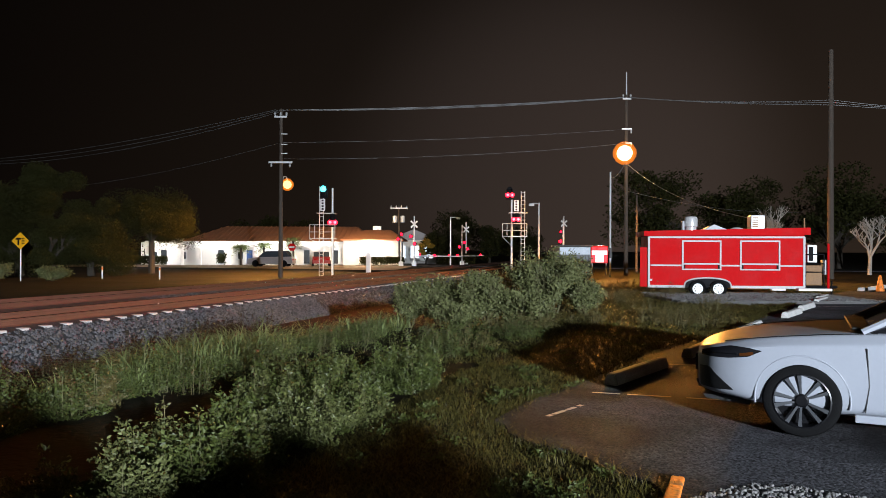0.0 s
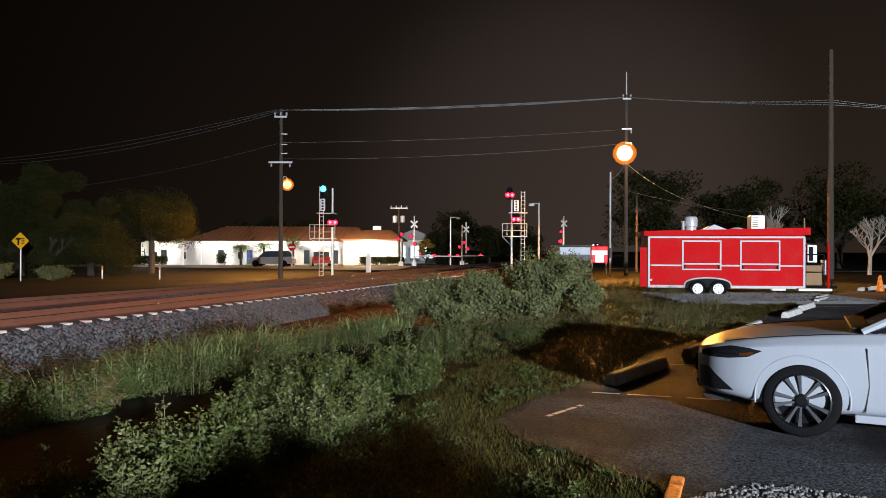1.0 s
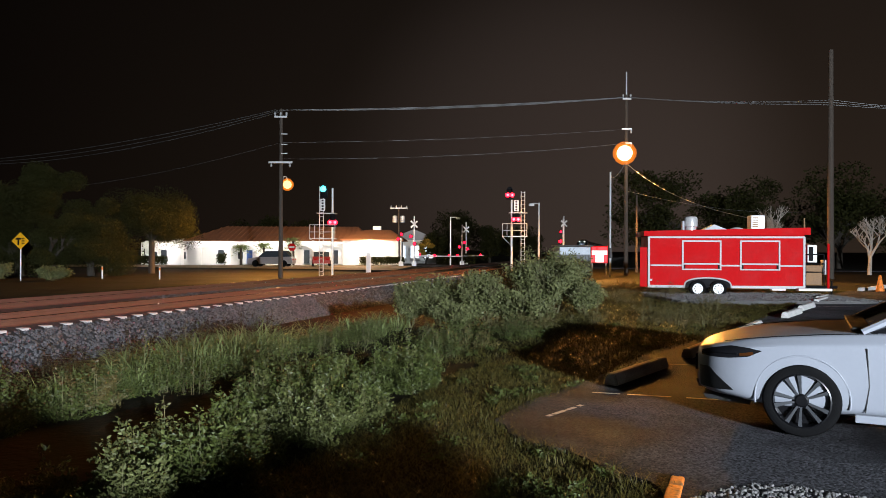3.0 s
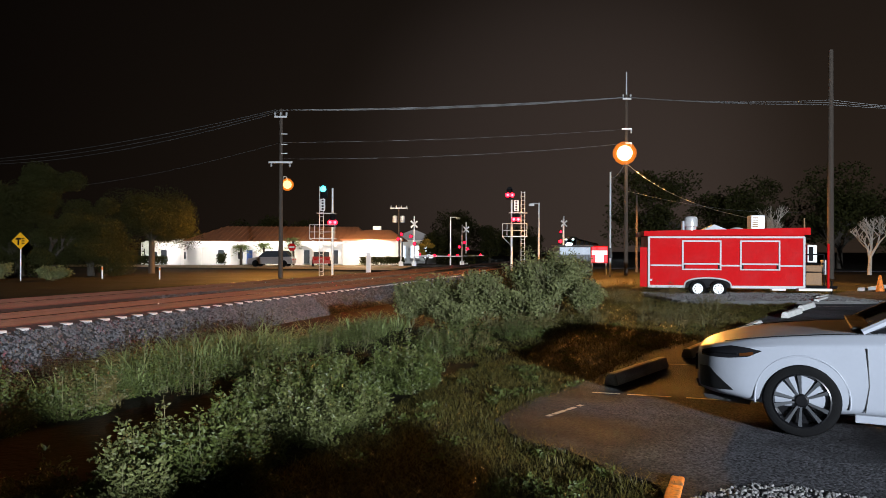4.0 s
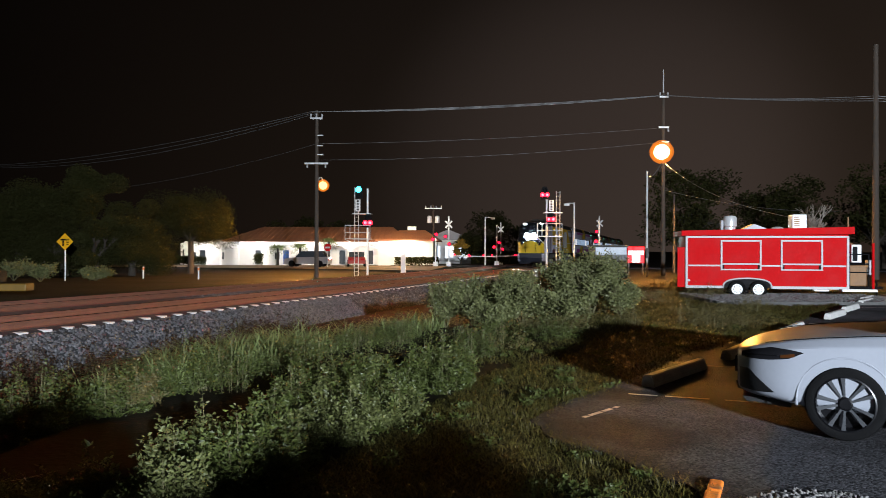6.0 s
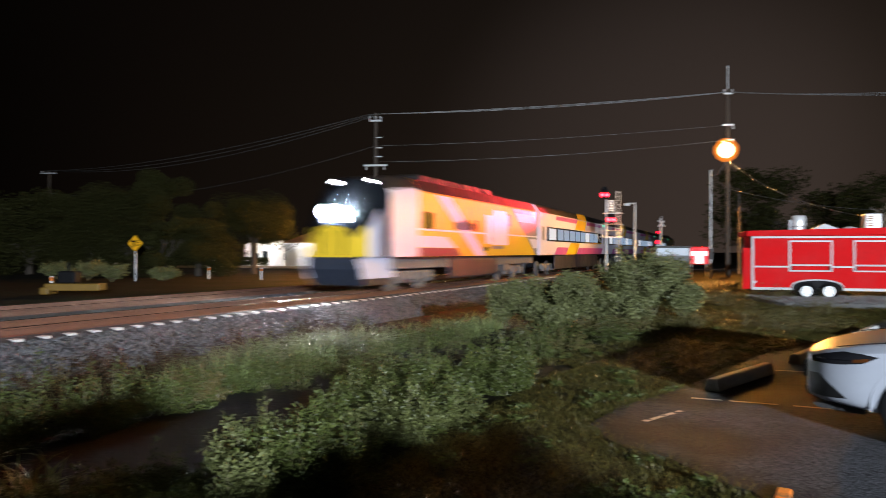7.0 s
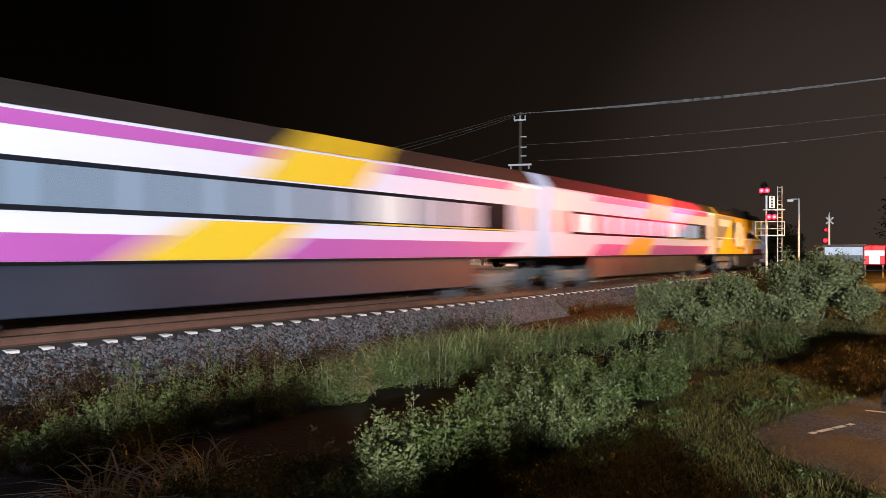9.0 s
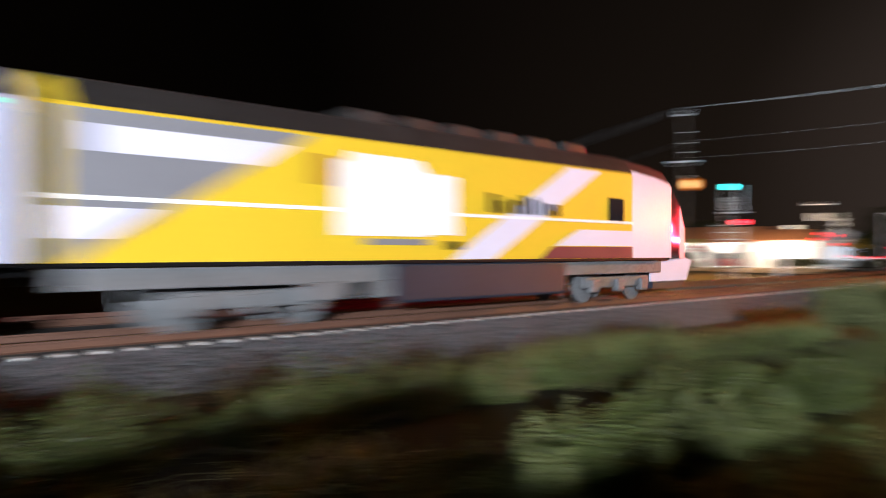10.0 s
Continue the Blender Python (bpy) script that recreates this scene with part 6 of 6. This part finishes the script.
# stations along the car: x, then half width and height at sill, flank, shoulder, bonnet edge and centre line
STATIONS = [
    (0.985, [(0.30, 0.30), (0.42, 0.38), (0.46, 0.52), (0.45, 0.64), (0.38, 0.68), (0.0, 0.69)]),
    (0.94, [(0.52, 0.28), (0.63, 0.37), (0.66, 0.52), (0.64, 0.67), (0.55, 0.725), (0.0, 0.735)]),
    (0.84, [(0.70, 0.26), (0.79, 0.36), (0.82, 0.52), (0.79, 0.70), (0.68, 0.765), (0.0, 0.78)]),
    (0.68, [(0.80, 0.25), (0.875, 0.35), (0.89, 0.52), (0.86, 0.735), (0.76, 0.805), (0.0, 0.82)]),
    (0.45, [(0.85, 0.23), (0.905, 0.33), (0.915, 0.54), (0.90, 0.775), (0.79, 0.845), (0.0, 0.86)]),
    (0.20, [(0.85, 0.18), (0.912, 0.31), (0.92, 0.56), (0.91, 0.80), (0.80, 0.88), (0.0, 0.90)]),
    (-0.10, [(0.85, 0.15), (0.912, 0.30), (0.92, 0.57), (0.91, 0.82), (0.80, 0.91), (0.0, 0.935)]),
    (-0.45, [(0.86, 0.15), (0.905, 0.30), (0.915, 0.58), (0.90, 0.84), (0.80, 0.94), (0.0, 0.97)]),
    (-0.75, [(0.87, 0.15), (0.90, 0.30), (0.91, 0.58), (0.89, 0.86), (0.80, 0.955), (0.0, 0.98)]),
    (-1.6, [(0.87, 0.15), (0.90, 0.30), (0.91, 0.60), (0.88, 0.88), (0.80, 0.97), (0.0, 0.98)]),
    (-2.7, [(0.87, 0.16), (0.90, 0.30), (0.92, 0.62), (0.90, 0.92), (0.80, 1.0), (0.0, 1.02)]),
    (-3.4, [(0.84, 0.2), (0.88, 0.34), (0.90, 0.64), (0.86, 0.94), (0.74, 1.03), (0.0, 1.06)]),
    (-3.78, [(0.70, 0.28), (0.76, 0.4), (0.80, 0.66), (0.76, 0.92), (0.66, 1.0), (0.0, 1.04)]),
]


def white_car():
    m = pose(3.62, 7.5, 0.012, 0, 0, 154)
    root = thing("white_car", m, "white four-door saloon car parked nose to a wheel stop", "car")
    bm = bmesh.new()
    rings = []
    for x, half in STATIONS:
        full = [(-y, z) for y, z in half] + [(y, z) for y, z in reversed(half[:-1])]
        rings.append([bm.verts.new((x - 0.10 * (y / 0.92) ** 2 * (1 if x > 0.6 else 0), y, z)) for y, z in full])
    for a, b in zip(rings, rings[1:]):
        for j in range(len(a) - 1):
            bm.faces.new((a[j], a[j + 1], b[j + 1], b[j]))
        bm.faces.new((a[-1], a[0], b[0], b[-1]))
    bm.faces.new(rings[0])
    bm.faces.new(rings[-1])
    bmesh.ops.recalc_face_normals(bm, faces=bm.faces)
    crease = bm.edges.layers.float.new("crease_edge")
    for a, b in zip(rings, rings[1:]):
        for j in (3, 4, 6, 7):
            bm.edges.get((a[j], b[j]))[crease] = 0.75 if j in (3, 7) else 0.45
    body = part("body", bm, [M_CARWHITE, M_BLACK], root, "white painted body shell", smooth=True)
    sub = body.modifiers.new("round", "SUBSURF")
    sub.levels = sub.render_levels = 3
    # wheel arches cut out of the shell
    cut = bmesh.new()
    for x in (0.0, -2.75):
        for sy in (-1, 1):
            lathe(cut, [(0.385, sy * 0.55), (0.385, sy * 1.1)], 56, "y", (x, 0, 0.335))
    cutter = part("cutter", cut, M_BLACK)
    boo = body.modifiers.new("arches", "BOOLEAN")
    boo.operation, boo.object, boo.solver = "DIFFERENCE", cutter, "EXACT"
    done = bpy.data.meshes.new_from_object(body.evaluated_get(bpy.context.evaluated_depsgraph_get()))
    body.modifiers.clear()
    bpy.data.objects.remove(cutter)
    shell = bmesh.new()
    shell.from_mesh(done)
    for f in shell.faces:
        c = f.calc_center_median()
        inside = min(math.hypot(c.x - x, c.z - 0.335) for x in (0.0, -2.75)) < 0.3845 and abs(c.y) < 0.93 and (abs(c.y) < 0.6 or abs(f.normal.y) < 0.3)
        f.material_index = 1 if inside else 0
        f.smooth = True
    skin_of = BVHTree.FromBMesh(shell)
    shell.to_mesh(body.data)
    shell.free()

    def curved_panel(low, high, sy, lift, steps=14):
        """A thin panel that follows the shell between a lower and an upper line, both given as x, z pairs."""
        bm = bmesh.new()
        cols = []
        for k in range(steps + 1):
            f = k / steps
            x = low[0][0] + (low[-1][0] - low[0][0]) * f
            zl, zh = (float(np.interp(x, [p[0] for p in ln], [p[1] for p in ln])) for ln in (low, high))
            col = []
            for i in range(5):
                z = zl + (max(zh, zl + 0.004) - zl) * i / 4
                hit = skin_of.ray_cast(Vector((x, sy * 1.6, z)), Vector((0, -sy, 0)))[0]
                y = sy * (abs(hit.y) if hit else 0.6)
                col.append((bm.verts.new((x + 0.3 * lift, y + sy * lift, z)), bm.verts.new((x - 0.01, y - sy * 0.04, z))))
            cols.append(col)
        for a, b in zip(cols, cols[1:]):
            for i in range(4):
                bm.faces.new((a[i][0], a[i + 1][0], b[i + 1][0], b[i][0]))
            for i in (0, 4):
                bm.faces.new((a[i][0], b[i][0], b[i][1], a[i][1]))
        for c in (cols[0], cols[-1]):
            for i in range(4):
                bm.faces.new((c[i][0], c[i][1], c[i + 1][1], c[i + 1][0]))
        bmesh.ops.recalc_face_normals(bm, faces=bm.faces)
        return bm
    body.data.set_sharp_from_angle(angle=radians(34))
    # greenhouse
    bm = bmesh.new()
    prof = [(-0.50, 0.95, 0.76), (-0.95, 1.20, 0.66), (-1.50, 1.40, 0.56), (-2.3, 1.42, 0.55), (-2.9, 1.28, 0.60), (-3.45, 1.04, 0.68)]
    rg = []
    for x, z, w in prof:
        rg.append([bm.verts.new(p) for p in ((x, -0.80, 0.95), (x, -w, z - 0.03), (x, -w * 0.6, z), (x, w * 0.6, z), (x, w, z - 0.03), (x, 0.80, 0.95))])
    for a, b in zip(rg, rg[1:]):
        for j in range(5):
            bm.faces.new((a[j], a[j + 1], b[j + 1], b[j]))
    bm.faces.new(rg[0])
    bm.faces.new(rg[-1])
    bmesh.ops.recalc_face_normals(bm, faces=bm.faces)
    part("greenhouse", bm, M_LENS, root, "dark glass cabin", smooth=True)
    for sy in (-1, 1):
        bm = bmesh.new()
        tube(bm, [(-0.48, sy * 0.78, 0.945), (-0.95, sy * 0.685, 1.195), (-1.50, sy * 0.585, 1.39), (-2.3, sy * 0.575, 1.41), (-2.9, sy * 0.62, 1.27), (-3.4, sy * 0.7, 1.05)], 0.035, 8)
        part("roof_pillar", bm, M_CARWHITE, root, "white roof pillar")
        bm = bmesh.new()
        box(bm, -1.15, -0.98, sy * 0.98 - 0.1, sy * 0.98 + 0.08, 0.98, 1.1, 0.04)
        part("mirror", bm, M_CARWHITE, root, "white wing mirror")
        # wheel arches, wheels
        for x in (0.0, -2.75):
            bm = bmesh.new()
            n = 26
            arc = [(x + 0.389 * math.cos(math.pi * (1.05 - 1.10 * k / n)), 0.335 + 0.389 * math.sin(math.pi * (1.05 - 1.10 * k / n))) for k in range(n + 1)]
            tube(bm, [(p[0], sy * (0.911 - 0.03 * max(0, abs(p[0] - x) - 0.2)), p[1]) for p in arc], 0.009, 6)
            part("arch_lip", bm, M_CARWHITE, root, "white arch lip")
            car_wheel(root, x, sy)
        # lamps and bumper details
        h = part("headlight", curved_panel([(0.33, 0.745), (0.45, 0.685), (0.62, 0.662), (0.88, 0.655)], [(0.33, 0.75), (0.45, 0.77), (0.6, 0.775), (0.78, 0.735), (0.88, 0.70)], sy, 0.008), M_LENS, root, "dark smoked headlight", smooth=True)
        part("side_marker", curved_panel([(0.40, 0.705), (0.52, 0.69)], [(0.40, 0.735), (0.52, 0.715)], sy, 0.012, 4), M_AMBER, h, "amber marker")
        part("lamp_strip", curved_panel([(0.54, 0.70), (0.82, 0.69)], [(0.54, 0.712), (0.82, 0.70)], sy, 0.012, 8), M_RIMDARK, h, "dark lamp strip")
        part("side_intake", curved_panel([(0.58, 0.365), (0.70, 0.355), (0.90, 0.35)], [(0.58, 0.37), (0.74, 0.50), (0.80, 0.56), (0.90, 0.55)], sy, 0.008), M_PLASTIC, root, "black corner intake")
        bm = bmesh.new()
        box(bm, -2.3, -0.42, sy * 0.9 - 0.02, sy * 0.9 + 0.02, 0.17, 0.24, 0.01)
        part("sill", bm, M_CARWHITE, root, "white sill strip")
        # door seams
        for pts in ([(-0.50, 0.26), (-0.53, 0.5), (-0.51, 0.82)], [(-1.55, 0.26), (-1.57, 0.6), (-1.6, 0.9)]):
            bm = bmesh.new()
            tube(bm, [(x, sy * (0.908 if 0.3 < z < 0.85 else 0.90 if z < 0.5 else 0.87), z) for x, z in pts], 0.006, 5)
            part("door_seam", bm, M_PLASTIC, root, "dark door gap")
    bm = bmesh.new()
    prism(bm, [(0.80, 0.47), (0.97, 0.47), (0.97, 0.62), (0.9, 0.68), (0.80, 0.69)], -0.42, 0.42)
    part("grille", bm, M_PLASTIC, root, "black front grille")
    bm = bmesh.new()
    prism(bm, [(0.7, 0.28), (0.94, 0.30), (0.965, 0.38), (0.7, 0.40)], -0.42, 0.42)
    part("lower_intake", bm, M_PLASTIC, root, "black lower intake")
    bm = bmesh.new()
    prism(bm, [(0.45, 0.19), (0.84, 0.22), (0.88, 0.26), (0.45, 0.26)], -0.60, 0.60)
    part("front_lip", bm, M_PLASTIC, root, "black chin lip")
    for sy in (-1, 1):
        bm = bmesh.new()
        tube(bm, [(-0.60, sy * 0.80, 0.944), (-0.2, sy * 0.80, 0.917), (0.2, sy * 0.80, 0.878), (0.45, sy * 0.78, 0.844), (0.66, sy * 0.74, 0.806)], 0.005, 5)
        part("bonnet_seam", bm, M_PLASTIC, root, "bonnet gap")
    bm = bmesh.new()
    rod(bm, (-0.58, 0.1, 0.99), (-0.72, 0.62, 1.04), 0.012, 0.01, 6)
    part("wiper", bm, M_PLASTIC, root, "black wiper arm")
    bm = bmesh.new()
    box(bm, -0.62, -0.40, -0.72, 0.72, 0.955, 0.985, 0.01)
    part("cowl", bm, M_PLASTIC, root, "black cowl below the windscreen")
    return root


def car_wheel(root, x, sy):
    r, y = 0.325, sy * 0.83
    bm = bmesh.new()
    lathe(bm, [(0.235, sy * -0.11), (0.30, sy * -0.11), (r, sy * -0.08), (r, sy * 0.075), (0.312, sy * 0.105), (0.285, sy * 0.115), (0.243, sy * 0.11)], 48, "y", (x, y, r), cap=False)
    t = part("wheel", bm, M_RUBBER, root, "black low-profile tyre", smooth=True)
    bm = bmesh.new()
    lathe(bm, [(0.244, sy * 0.0), (0.244, sy * 0.112), (0.232, sy * 0.118), (0.225, sy * 0.10), (0.215, sy * 0.03), (0.12, sy * 0.03), (0.03, sy * 0.04)], 48, "y", (x, y, r), cap=False)
    part("rim", bm, M_RIMDARK, t, "gloss black rim", smooth=True)
    for k in range(10):
        a = k * math.pi / 5 + (0.07 if k % 2 else -0.07) + 0.3
        ca, sa = math.cos(a), math.sin(a)
        bm = bmesh.new()
        q = []
        for rr, w, o in ((0.045, 0.008, 0.088), (0.15, 0.012, 0.103), (0.228, 0.018, 0.114)):
            for d in (-w, w):
                q.append((x + ca * rr - sa * d, y + sy * o, r + sa * rr + ca * d))
        v = [bm.verts.new(p) for p in q]
        bm.faces.new((v[0], v[1], v[3], v[2]))
        bm.faces.new((v[2], v[3], v[5], v[4]))
        bmesh.ops.recalc_face_normals(bm, faces=bm.faces)
        bmesh.ops.solidify(bm, geom=bm.faces[:], thickness=0.02)
        part("spoke", bm, M_RIMFACE, t, "machined silver spoke")
    bm = bmesh.new()
    lathe(bm, [(0.06, sy * 0.06), (0.06, sy * 0.09), (0.045, sy * 0.1)], 20, "y", (x, y, r))
    part("hub_cap", bm, M_RIMDARK, t, "black hub cap")


white_car()


# ---- what moves ----
SPEED = 47.3


def motions():
    """The train runs towards and past the viewer at one steady speed."""
    cars, lead = [], 0.0
    for ob, length, turn in TRAIN:
        cars.append((ob, lead + length / 2, turn))
        lead += length
    for ob, behind, turn in cars:
        rows = []
        for i in range(21):
            t = i * 0.5
            s = 23.0 - SPEED * (t - 7.0) + behind
            p = line(s, TRACK_1, RAIL_TOP)
            rows.append((t, pose(p.x, p.y, p.z, 0, 0, heading(s) + turn)))
        walk(ob, rows)


motions()
